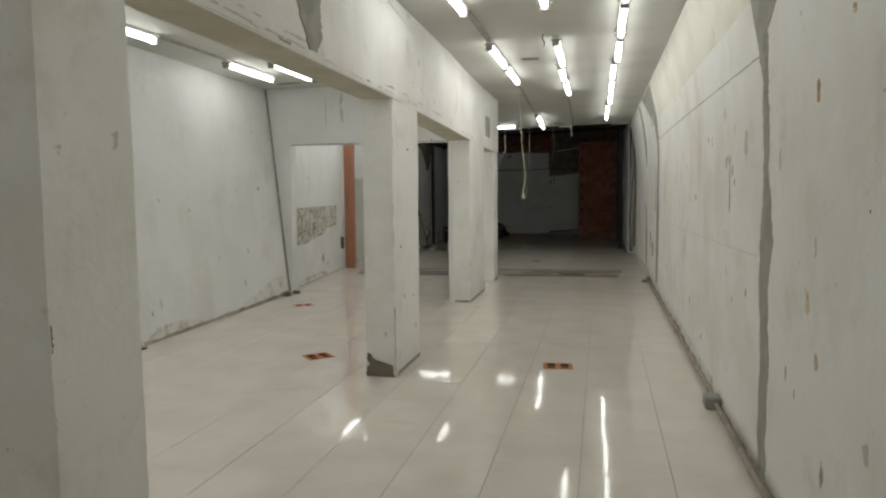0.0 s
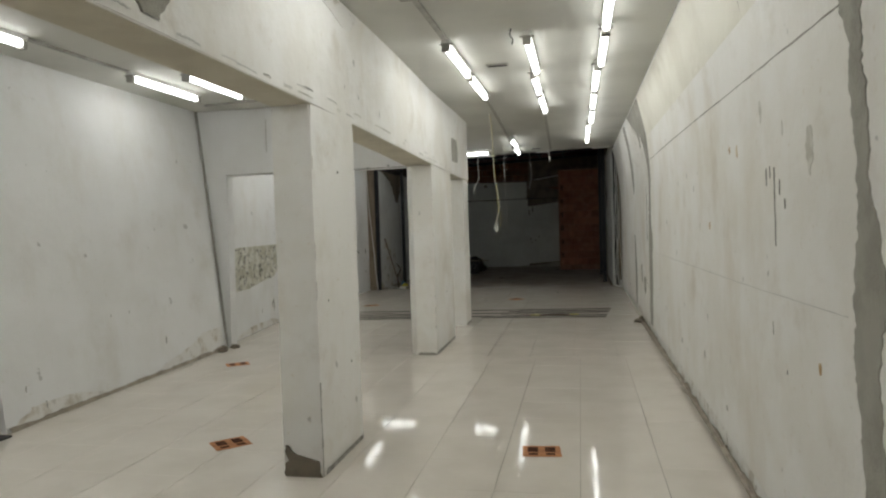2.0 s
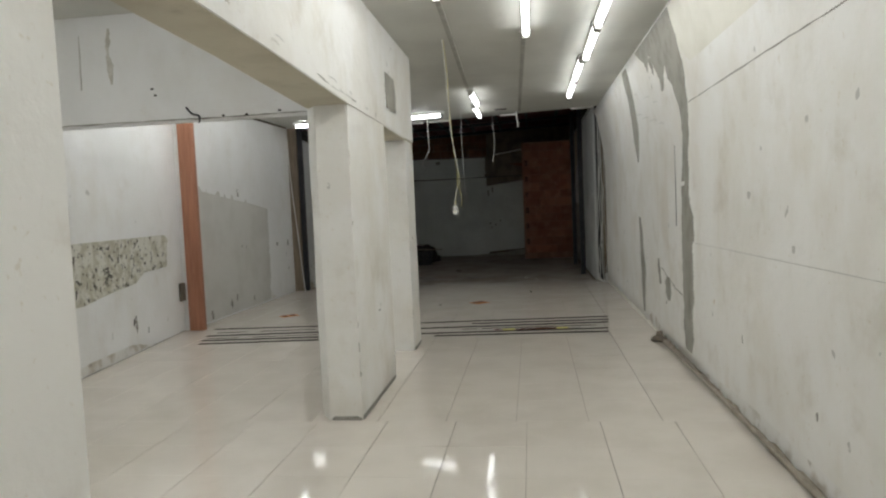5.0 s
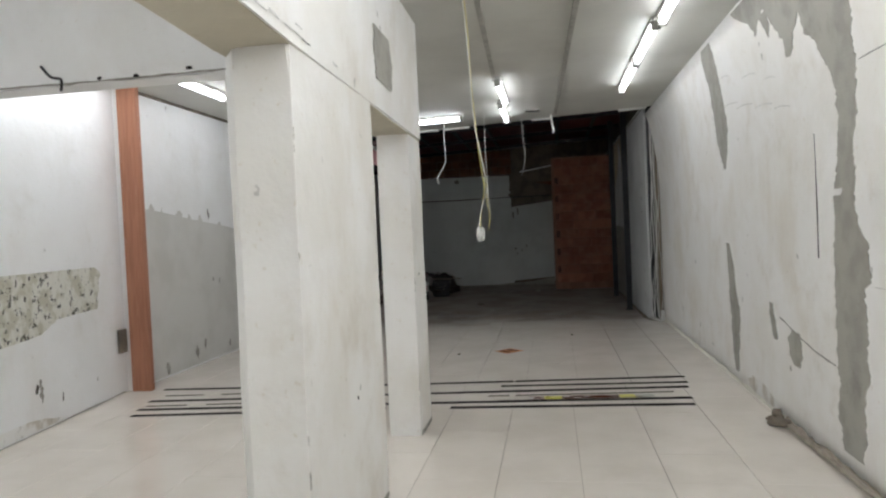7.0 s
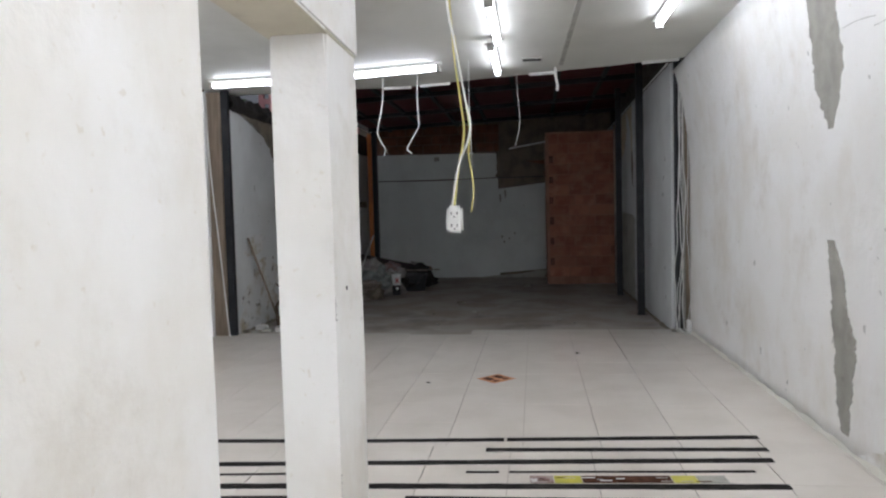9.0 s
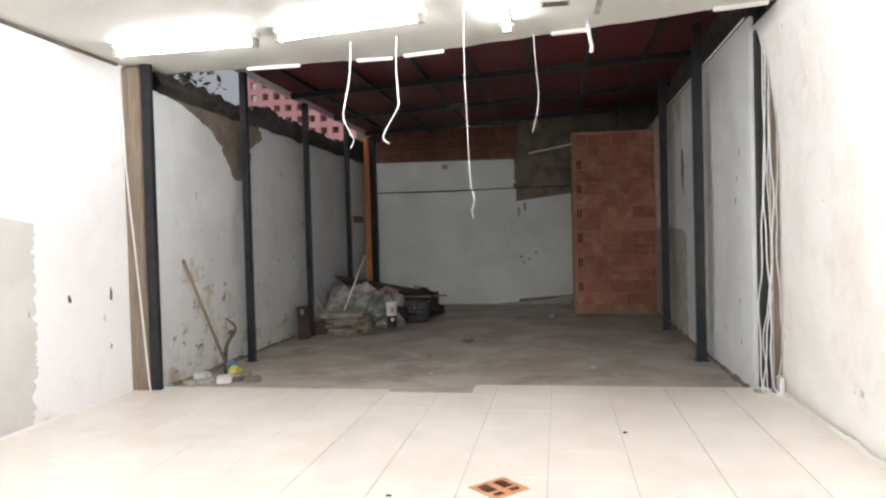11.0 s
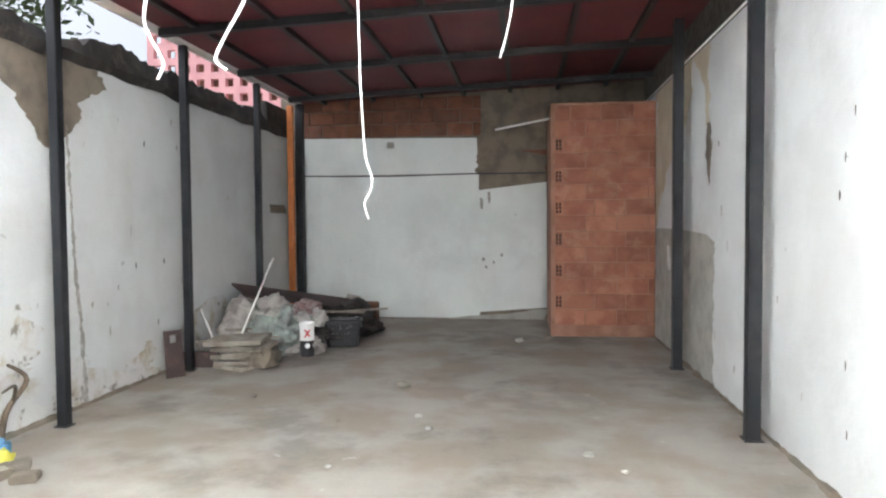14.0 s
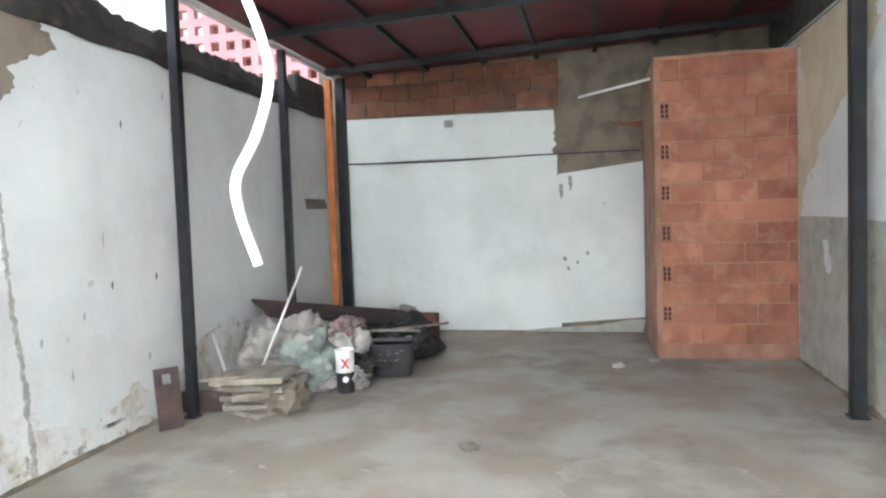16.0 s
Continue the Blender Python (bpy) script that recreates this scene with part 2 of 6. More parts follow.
# matt surfaces with hardly any sheen
for matt in (DARK_SLOT, ORANGE_STICKER, STICKER_INK):
    matt.node_tree.nodes["Principled BSDF"].inputs["Specular IOR Level"].default_value = 0.0

# polished cream tiles
TILE, nt, bsdf = nodes_of("polished_cream_tile")
col = mix(nt, ramp(nt, noise_tex(nt, 2.2, 6), 0.35, 0.7), (0.775, 0.722, 0.65), (0.715, 0.662, 0.588))
col = mix(nt, ramp(nt, noise_tex(nt, 0.7, 8, 0.7), 0.55, 0.75), col, (0.62, 0.57, 0.5), 0.5)
nt.links.new(col, bsdf.inputs["Base Color"])
rg = nt.nodes.new("ShaderNodeMapRange")
rg.inputs["To Min"].default_value, rg.inputs["To Max"].default_value = 0.02, 0.11
nt.links.new(noise_tex(nt, 1.1, 6, 0.6), rg.inputs["Value"])
nt.links.new(rg.outputs[0], bsdf.inputs["Roughness"])
bump(nt, bsdf, noise_tex(nt, 3.0, 3), 0.03, 0.01)

GLOW, nt, bsdf = nodes_of("tube_glow")
bsdf.inputs["Base Color"].default_value = (0.9, 0.9, 0.9, 1)
bsdf.inputs["Emission Color"].default_value = (1.0, 1.0, 0.985, 1)
bsdf.inputs["Emission Strength"].default_value = TUBE_GLOW


# ---- builders ----
def thing(name, at, label, category, group="", kind=""):
    ob = new(name)
    ob.location = at
    ob.empty_display_size = 0.05
    return tagged(ob, label, category, group, kind)


def finish(bm, name, mat, smooth=False):
    me = bpy.data.meshes.new(name)
    bmesh.ops.recalc_face_normals(bm, faces=bm.faces)
    bm.to_mesh(me)
    bm.free()
    for m in mat if isinstance(mat, list) else [mat]:
        me.materials.append(m)
    if smooth:
        for p in me.polygons:
            p.use_smooth = True
    return me


def part(name, bm, mat, parent, label="", smooth=False):
    """One mesh under a thing; the mesh is given in world coordinates."""
    me = finish(bm, name, mat, smooth)
    base, up = Vector(), parent
    while up:
        base += up.location
        up = up.parent
    me.transform(Matrix.Translation(-base))
    ob = new(name, me)
    ob.parent = parent
    return tagged(ob, label)


def solo(name, bm, mat, label, category, group="", kind="", smooth=False):
    return tagged(new(name, finish(bm, name, mat, smooth)), label, category, group, kind)


def hexa(bm, low, high):
    a = [bm.verts.new(p) for p in low]
    b = [bm.verts.new(p) for p in high]
    n = len(a)
    made = [bm.faces.new(a[::-1]), bm.faces.new(b)]
    for i in range(n):
        made.append(bm.faces.new((a[i], a[(i + 1) % n], b[(i + 1) % n], b[i])))
    return a + b


def box(bm, x0, y0, z0, x1, y1, z1, bevel=0.0, turn=None):
    vs = hexa(bm, [(x0, y0, z0), (x1, y0, z0), (x1, y1, z0), (x0, y1, z0)], [(x0, y0, z1), (x1, y0, z1), (x1, y1, z1), (x0, y1, z1)])
    if bevel:
        es = list({e for v in vs for e in v.link_edges})
        r = bmesh.ops.bevel(bm, geom=es, offset=bevel, segments=2, affect="EDGES")
        vs = list({v for f in r["faces"] for v in f.verts} | {v for v in vs if v.is_valid})
    if turn:
        mid = Vector(((x0 + x1) / 2, (y0 + y1) / 2, (z0 + z1) / 2))
        bmesh.ops.transform(bm, matrix=Matrix.Translation(mid) @ Euler([radians(a) for a in turn]).to_matrix().to_4x4() @ Matrix.Translation(-mid), verts=[v for v in vs if v.is_valid])
    return bm


def boxed(*args, **kw):
    return box(bmesh.new(), *args, **kw)


def smooth_line(points, steps=6):
    pts = [Vector(p) for p in points]
    out = []
    for i in range(len(pts) - 1):
        p0, p1, p2, p3 = pts[max(i - 1, 0)], pts[i], pts[i + 1], pts[min(i + 2, len(pts) - 1)]
        for k in range(steps):
            t = k / steps
            out.append(0.5 * (2 * p1 + (p2 - p0) * t + (2 * p0 - 5 * p1 + 4 * p2 - p3) * t * t + (3 * p1 - p0 - 3 * p2 + p3) * t ** 3))
    return out + [pts[-1]]


def tube(bm, points, radius, sides=8, steps=6, radius_end=None):
    line = smooth_line(points, steps) if len(points) > 2 else [Vector(p) for p in points]
    rings = []
    for i, p in enumerate(line):
        d = (line[min(i + 1, len(line) - 1)] - line[max(i - 1, 0)]).normalized()
        side = d.cross(Vector((0.31, 0.83, 0.46))).normalized()
        up = d.cross(side)
        r = radius if radius_end is None else radius + (radius_end - radius) * i / (len(line) - 1)
        rings.append([bm.verts.new(p + r * (math.cos(a) * side + math.sin(a) * up)) for a in (2 * math.pi * k / sides for k in range(sides))])
    for a, b in zip(rings, rings[1:]):
        for k in range(sides):
            bm.faces.new((a[k], a[(k + 1) % sides], b[(k + 1) % sides], b[k]))
    bm.faces.new(rings[0][::-1])
    bm.faces.new(rings[-1])
    return bm


def ragged(bm, place, rows, rnd, rough=0.02, thick=0.005, step=0.018):
    """A smear on a surface: rows of (v, u0, u1) joined with uneven edges. place(u, v, d) gives the point d metres proud of the surface."""
    fine = []
    for (v0, a0, b0), (v1, a1, b1) in zip(rows, rows[1:]):
        n = max(1, int(abs(v1 - v0) / step))
        for k in range(n):
            t = k / n
            fine.append((v0 + (v1 - v0) * t, a0 + (a1 - a0) * t, b0 + (b1 - b0) * t))
    fine.append(rows[-1])
    jl = jr = 0.0
    last = None
    for v, a, b in fine:
        jl = 0.8 * jl + rnd.uniform(-rough, rough) * 0.7
        jr = 0.8 * jr + rnd.uniform(-rough, rough) * 0.7
        fl, fr = (rnd.uniform(-rough, rough) * 0.45 for _ in range(2))
        mid = (a + b) / 2
        a, b = min(a + jl + fl, mid - 0.002), max(b + jr + fr, mid + 0.002)
        inset = min(0.006, (b - a) / 3)
        ring = [bm.verts.new(place(u, v, d)) for u, d in ((a, -0.004), (a + inset, thick), (b - inset, thick), (b, -0.004))]
        if last:
            for k in range(3):
                bm.faces.new((last[k], last[k + 1], ring[k + 1], ring[k]))
        last = ring
    return bm


def lump(bm, centre, size, rnd, rough=0.25, detail=2, flat=None):
    r = bmesh.ops.create_icosphere(bm, subdivisions=detail, radius=1.0)
    off = Vector((rnd.uniform(-9, 9), rnd.uniform(-9, 9), rnd.uniform(-9, 9)))
    for v in r["verts"]:
        k = 1 + rough * noise.noise(v.co * 1.7 + off) + 0.5 * rough * noise.noise(v.co * 4 + off) + (0.45 * rough * (0.4 - abs(noise.noise(v.co * 7 + off))) if detail > 3 else 0)
        v.co = Vector(centre) + Vector((v.co.x * size[0] * k, v.co.y * size[1] * k, v.co.z * size[2] * k))
        if flat is not None:
            v.co.z = max(v.co.z, flat)
    return bm


def slab_wall(name, p, q, z0, z1, thick, mat, label, lean=(0, 0), cuts=24, rough=0.004, seed=1, bend=None):
    """A wall whose seen face runs from p to q; thick is signed to the left of that way; lean moves its top. The face is slightly uneven."""
    p, q = Vector((*p, 0)), Vector((*q, 0))
    way = (q - p).normalized()
    back = Vector((-way.y, way.x, 0)) * thick
    bm = bmesh.new()
    nu, nv = cuts, 10 if bend is None else 24
    grid = []
    for i in range(nu + 1):
        col = []
        for j in range(nv + 1):
            t = j / nv
            z = z0 + (z1 - z0) * t
            k = t if bend is None else (max(0.0, z - bend) / (z1 - bend)) ** 2
            c = p + (q - p) * (i / nu) + Vector((lean[0] * k, lean[1] * k, z))
            if 0 < i < nu and j < nv:
                c += back.normalized() * rough * noise.noise(c * 1.3 + Vector((seed, 0, 0)))
            col.append(bm.verts.new(c))
        grid.append(col)
    for i in range(nu):
        for j in range(nv):
            bm.faces.new((grid[i][j], grid[i + 1][j], grid[i + 1][j + 1], grid[i][j + 1]))
    rim = [grid[i][0] for i in range(nu + 1)] + [grid[nu][j] for j in range(1, nv + 1)] + [grid[i][nv] for i in range(nu - 1, -1, -1)] + [grid[0][j] for j in range(nv - 1, 0, -1)]
    far = [bm.verts.new(v.co + back) for v in rim]
    for k in range(len(rim)):
        bm.faces.new((rim[k], rim[(k + 1) % len(rim)], far[(k + 1) % len(rim)], far[k]))
    bm.faces.new(far)
    for f in bm.faces:
        f.smooth = bend is not None and len(f.verts) == 4 and abs(f.normal.y) < 0.5
    return solo(name, bm, mat, label, "wall", kind="structure")


# ---- structure: the shop ----
CEIL = 3.17
RX, RTOP, RJOINT = 1.03, 0.86, 1.9

bm = bmesh.new()
box(bm, -5.5, -2.6, -0.3, 1.4, 17.64, -0.006)
box(bm, -1.65, 17.64, -0.3, 1.4, 18.0, -0.006)
floor = solo("floor", bm, GROUT, "dark grout bed under polished cream floor tiles", "floor", kind="structure")

# right wall: upright below the joint, leaning in above it
slab_wall("wall_right", (RX, -2.4), (RX, 17.95), 0, CEIL, -0.25, PLASTER, "stained off-white plaster wall with cement repairs", lean=(RTOP - RX, 0), cuts=80, rough=0.002, bend=RJOINT)
# left side
slab_wall("wall_left", (-4.58, 9.99), (-4.435, 6.24), 0, CEIL, -0.3, PLASTER_COOL, "white plaster side wall with dirty foot", lean=(-0.33, 0), cuts=30, rough=0.002)
slab_wall("wall_left_front", (-4.58, 6.24), (-4.24, -2.4), 0, CEIL, -0.3, PLASTER_COOL, "white plaster wall set back beside a steel post", lean=(-0.2, 0), cuts=30, rough=0.002)
slab_wall("wall_left_inner", (-5.05, 13.46), (-4.66, 10.17), 0, CEIL, -0.3, PLASTER_COOL, "white plaster wall with a peeled patch", cuts=20, rough=0.002)
slab_wall("wall_left_rear", (-4.98, 17.66), (-4.98, 13.46), 0, CEIL, -0.35, PLASTER_COOL, "white wall with a grey unpainted lower half", cuts=20, rough=0.002)
# unseen wall, added so that the room is closed behind the start
slab_wall("wall_front", (-5.3, -2.4), (1.3, -2.4), 0, CEIL, -0.2, PLASTER, "unseen plain wall added to close the shop's front end", cuts=8)

# cross wall with the wide opening: pier at the side wall and lintel
bm = bmesh.new()
hexa(bm, [(-5.1, 10.0, 0), (-4.53, 10.0, 0), (-4.53, 10.16, 0), (-5.1, 10.16, 0)], [(-5.1, 10.0, 2.3), (-4.5, 10.0, 2.3), (-4.5, 10.16, 2.3), (-5.1, 10.16, 2.3)])
solo("wall_pier", bm, PLASTER_COOL, "narrow white plaster pier beside an opening", "wall", kind="structure")
solo("lintel", boxed(-5.1, 10.0, 2.3, -1.9, 10.16, CEIL, bevel=0.008), PLASTER_COOL, "white plastered lintel over a wide opening", "lintel", kind="structure")

# ceiling with a cut, uneven rear edge
rnd = random.Random(5)
bm = bmesh.new()
edge = []
for i in range(49):
    x = -5.4 + i * (6.7 / 48)
    y = 18.02 if x < -2.4 else 18.02 - 0.26 * (x + 2.4)
    edge.append((x, y + rnd.uniform(-0.02, 0.02)))
low = [(-5.4, -2.6), (1.3, -2.6)] + edge[::-1]
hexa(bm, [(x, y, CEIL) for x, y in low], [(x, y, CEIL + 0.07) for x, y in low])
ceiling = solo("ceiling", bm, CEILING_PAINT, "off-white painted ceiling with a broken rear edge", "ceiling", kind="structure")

# pillars and the beam that they carry
def pillar(name, plan, z1, label):
    bm = bmesh.new()
    n = 14
    rings = []
    for j in range(n + 1):
        z = z1 * j / n
        rings.append([bm.verts.new((x + 0.006 * noise.noise(Vector((x * 3, y * 3, z * 1.7))), y + 0.006 * noise.noise(Vector((y * 3, z * 1.9, x))), z)) for x, y in plan])
    for a, b in zip(rings, rings[1:]):
        for k in range(len(plan)):
            bm.faces.new((a[k], a[(k + 1) % len(plan)], b[(k + 1) % len(plan)], b[k]))
    bm.faces.new(rings[0][::-1])
    bm.faces.new(rings[-1])
    long = [e for e in bm.edges if abs(e.verts[0].co.z - e.verts[1].co.z) > 0.05]
    bmesh.ops.bevel(bm, geom=long, offset=0.014, segments=2, affect="EDGES")
    return solo(name, bm, PLASTER, label, "pillar", group="pillars under the beam", smooth=False)


pillar("pillar", [(-1.82, 1.98), (-1.5, 1.98), (-1.5, 2.4), (-1.82, 2.4)], 2.37, "square white plastered pillar with rough faces")
pillar("pillar", [(-1.785, 5.67), (-1.52, 5.66), (-1.52, 6.46), (-1.785, 6.46)], 2.345, "oblong white plastered pillar with broken dark foot")
pillar("pillar", [(-1.96, 9.74), (-1.86, 9.6), (-1.62, 9.6), (-1.62, 10.84), (-1.96, 10.84)], 2.285, "broad white plastered pillar with chipped foot")
pillar("pillar", [(-1.88, 11.94), (-1.64, 11.94), (-1.64, 12.38), (-1.88, 12.38)], 2.25, "slender white plastered pillar at the end of the beam")

bm = bmesh.new()
secs = [(1.98, -1.8, -1.49, 2.38), (5.66, -1.79, -1.51, 2.35), (8.0, -1.85, -1.55, 2.31), (9.6, -1.95, -1.61, 2.29), (12.38, -1.9, -1.63, 2.24)]
rings = [[bm.verts.new(p) for p in ((a, y, z), (b, y, z), (b, y, CEIL), (a, y, CEIL))] for y, a, b, z in secs]
for a, b in zip(rings, rings[1:]):
    for k in range(4):
        bm.faces.new((a[k], a[(k + 1) % 4], b[(k + 1) % 4], b[k]))
bm.faces.new(rings[0][::-1])
bm.faces.new(rings[-1])
bmesh.ops.bevel(bm, geom=[e for e in bm.edges if max(v.co.z for v in e.verts) < 2.5 and abs(e.verts[0].co.y - e.verts[1].co.y) > 0.5], offset=0.012, segments=2, affect="EDGES")
beam = solo("beam", bm, PLASTER, "deep white plastered beam on pillars", "beam", kind="structure")
# thin beige layer under the beam, darker than its faces
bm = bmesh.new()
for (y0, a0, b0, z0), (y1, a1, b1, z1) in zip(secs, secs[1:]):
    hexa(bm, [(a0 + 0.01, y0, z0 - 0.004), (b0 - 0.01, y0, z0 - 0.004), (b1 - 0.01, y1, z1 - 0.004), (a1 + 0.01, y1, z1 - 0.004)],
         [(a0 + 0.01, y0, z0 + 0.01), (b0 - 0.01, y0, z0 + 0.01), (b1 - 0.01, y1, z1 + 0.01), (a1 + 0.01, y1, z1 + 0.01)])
part("soffit", bm, SOFFIT, beam, "beige underside, darker than the beam's faces")

# ---- structure: the garage behind ----
GZ = -0.035
solo("garage_floor", boxed(-5.2, 17.3, -0.4, 1.5, 26.0, GZ), CONCRETE, "worn stained concrete floor", "floor", kind="structure")
slab_wall("wall_garage_left", (-4.77, 25.6), (-4.77, 17.66), GZ, 2.95, -0.22, GARAGE_WHITE, "dirty white garage wall with mouldy foot", cuts=40, rough=0.002)
slab_wall("wall_garage_right", (0.84, 17.9), (0.84, 25.6), GZ, 3.27, -0.25, GARAGE_WHITE, "white garage wall with a grey lower patch", cuts=40, rough=0.002)
# dark grey strip from the wall top up to the roof
slab_wall("wall_garage_right_upper", (0.96, 17.2), (0.96, 25.6), 3.27, 3.9, -0.2, CEMENT_DARK, "dark strip of wall under the roof", cuts=20)
solo("wall_garage_back", boxed(-5.0, 25.48, GZ, 1.2, 25.75, 3.9), CEMENT_BROWN, "bare cement back wall of the garage", "wall", kind="structure")
# unseen wall added to close the gap between ceiling and roof
solo("bulkhead", boxed(-5.3, 17.0, CEIL + 0.08, 1.2, 17.12, 4.0), CEMENT_DARK, "unseen dark wall added above the shop ceiling", "wall", kind="structure")


def roof_z(x):
    return 3.52 + 0.04 * (x + 4.5)


# roof sheet with ribs, purlins and rafters
bm = bmesh.new()
hexa(bm, [(-4.62, 17.1, roof_z(-4.62) + 0.05), (1.15, 17.1, roof_z(1.15) + 0.05), (1.15, 25.7, roof_z(1.15) + 0.05), (-4.62, 25.7, roof_z(-4.62) + 0.05)],
     [(-4.62, 17.1, roof_z(-4.62) + 0.062), (1.15, 17.1, roof_z(1.15) + 0.062), (1.15, 25.7, roof_z(1.15) + 0.062), (-4.62, 25.7, roof_z(-4.62) + 0.062)])
roof = solo("roof", bm, MAROON, "maroon roof sheet on black steel purlins", "roof", kind="structure")
for y in (18.95, 20.95, 22.85, 24.75):
    bm = bmesh.new()
    hexa(bm, [(-4.6, y - 0.04, roof_z(-4.6) - 0.06), (1.0, y - 0.04, roof_z(1) - 0.06), (1.0, y + 0.04, roof_z(1) - 0.06), (-4.6, y + 0.04, roof_z(-4.6) - 0.06)],
         [(-4.6, y - 0.04, roof_z(-4.6) + 0.02), (1.0, y - 0.04, roof_z(1) + 0.02), (1.0, y + 0.04, roof_z(1) + 0.02), (-4.6, y + 0.04, roof_z(-4.6) + 0.02)])
    part("rafter", bm, STEEL_DARK, roof, "black steel rafter")
for x in (-4.22, -3.4, -2.6, -1.9, -1.15, -0.4, 0.35):
    part("purlin", boxed(x - 0.03, 17.2, roof_z(x) - 0.01, x + 0.03, 25.5, roof_z(x) + 0.046), STEEL_DARK, roof, "black steel purlin")
part("edge_angle", boxed(-4.68, 17.6, 3.5, -4.63, 25.5, 3.585), FIXTURE, roof, "pale metal angle along the roof edge")

# ---- floor tiles ----
TS, JOINT, JOINT_Y = 0.5, 0.004, 0.0014
OX, OY = 0.07, 4.57


def tile_mesh(w, d):
    bm = bmesh.new()
    c = 0.0008
    a = hexa(bm, [(0, 0, -0.006), (w, 0, -0.006), (w, d, -0.006), (0, d, -0.006)], [(0, 0, -c), (w, 0, -c), (w, d, -c), (0, d, -c)])
    bm.faces.ensure_lookup_table()
    bm.faces.remove(bm.faces[1])
    top = [bm.verts.new(p) for p in ((c, c, 0), (w - c, c, 0), (w - c, d - c, 0), (c, d - c, 0))]
    for k in range(4):
        bm.faces.new((a[4 + k], a[4 + (k + 1) % 4], top[(k + 1) % 4], top[k]))
    bm.faces.new(top)
    return bm

# ---- lamps ----
def tube_lamp(p, q, label="lit fluorescent tube batten on the ceiling"):
    p, q = Vector((*p, 0)), Vector((*q, 0))
    way = (q - p).normalized()
    side = Vector((-way.y, way.x, 0))
    mid = (p + q) / 2
    lamp = thing("tube_lamp", (mid.x, mid.y, CEIL), label, "ceiling lamp", group="fluorescent tubes")

    def bar(a, b, w, z0, z1):
        bm = bmesh.new()
        c = [a - side * w, b - side * w, b + side * w, a + side * w]
        hexa(bm, [(v.x, v.y, z0) for v in c], [(v.x, v.y, z1) for v in c])
        return bm

    part("batten", bar(p, q, 0.034, CEIL - 0.036, CEIL - 0.001), FIXTURE, lamp)
    for e, s in ((p, 1), (q, -1)):
        holder = part("lamp_holder", bar(e + way * s * 0.008, e + way * s * 0.05, 0.034, CEIL - 0.108, CEIL - 0.036), CONDUIT, lamp, "grey lamp holder")
        part("clip", bar(e + way * s * 0.02, e + way * s * 0.034, 0.06, CEIL - 0.05, CEIL - 0.037), CONDUIT, holder)
    bm = bmesh.new()
    a, b = p + way * 0.052, q - way * 0.052
    tube(bm, [(a.x, a.y, CEIL - 0.068), (b.x, b.y, CEIL - 0.068)], 0.029, sides=10)
    part("tube", bm, GLOW, lamp, "glowing white tube", smooth=True)
    return lamp


def row_y(x, ys):
    for a, b in ys:
        tube_lamp((x, a), (x, b))


row_y(0.345, [(2.15, 3.42), (3.47, 4.74), (4.79, 6.05), (6.1, 7.35), (7.4, 8.65)])
row_y(0.31, [(8.7, 9.97), (10.02, 11.28), (11.33, 12.7)])
row_y(0.275, [(12.75, 14.02), (14.07, 15.45)])
row_y(-0.30, [(4.8, 6.07), (7.45, 8.8)])
row_y(-0.34, [(8.87, 9.95), (10.0, 11.4)])
row_y(-1.0, [(4.9, 6.13), (7.48, 8.73), (8.78, 10.05)])
row_y(-1.14, [(14.45, 15.76)])
row_y(-1.21, [(15.84, 17.15)])
# the first two tubes are unseen additions that brighten the side room
row_y(-4.2, [(2.4, 3.65), (3.75, 5.0), (5.15, 6.38), (7.65, 8.88)])
# unseen tube added behind the lintel for more light
row_y(-2.3, [(10.55, 11.8)])
# unseen row, added behind the beam to light the side room
row_y(-2.75, [(-1.2, 0.05), (0.6, 1.85), (2.2, 3.45), (3.6, 4.85), (5.0, 6.25), (6.35, 7.6), (7.7, 8.95), (10.6, 11.8), (11.9, 13.1)])
# unseen tubes added over the start, carrying the row on
row_y(-0.3, [(-1.3, -0.05), (0.5, 1.75)])
# the first two are unseen and only add light
row_y(-3.68, [(1.2, 2.45), (2.5, 3.75), (3.8, 5.05), (7.78, 8.95)])
# the first two, hidden by the lintel, are added for brightness
row_y(-4.17, [(10.4, 11.6), (11.7, 12.9), (13.0, 14.2), (14.25, 15.45)])
# the first one is likewise hidden and added
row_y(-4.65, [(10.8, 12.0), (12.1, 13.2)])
tube_lamp((-4.62, 16.97), (-3.28, 16.97))
tube_lamp((-3.1, 16.9), (-1.8, 16.68))


def conduit(name, points, r, mat, label, category="conduit"):
    return solo(name, tube(bmesh.new(), points, r, 8, 6), mat, label, category, smooth=True)


def raceway(x0, y0, x1, y1):
    bm = bmesh.new()
    d = Vector((x1 - x0, y1 - y0, 0)).normalized()
    s = Vector((-d.y, d.x, 0)) * 0.022
    c = [Vector((x0, y0, 0)) - s, Vector((x1, y1, 0)) - s, Vector((x1, y1, 0)) + s, Vector((x0, y0, 0)) + s]
    hexa(bm, [(v.x, v.y, CEIL - 0.022) for v in c], [(v.x, v.y, CEIL - 0.001) for v in c])
    solo("cable_raceway", bm, CONDUIT, "grey cable raceway along the ceiling", "raceway", group="ceiling raceways")


raceway(-1.0, 6.15, -1.0, 7.46)
raceway(-1.02, 10.08, -1.18, 14.58)
raceway(-0.36, 11.42, -0.5, 17.1)
raceway(-4.2, 6.4, -4.2, 7.63)
raceway(-4.5, 9.55, -3.4, 9.4)

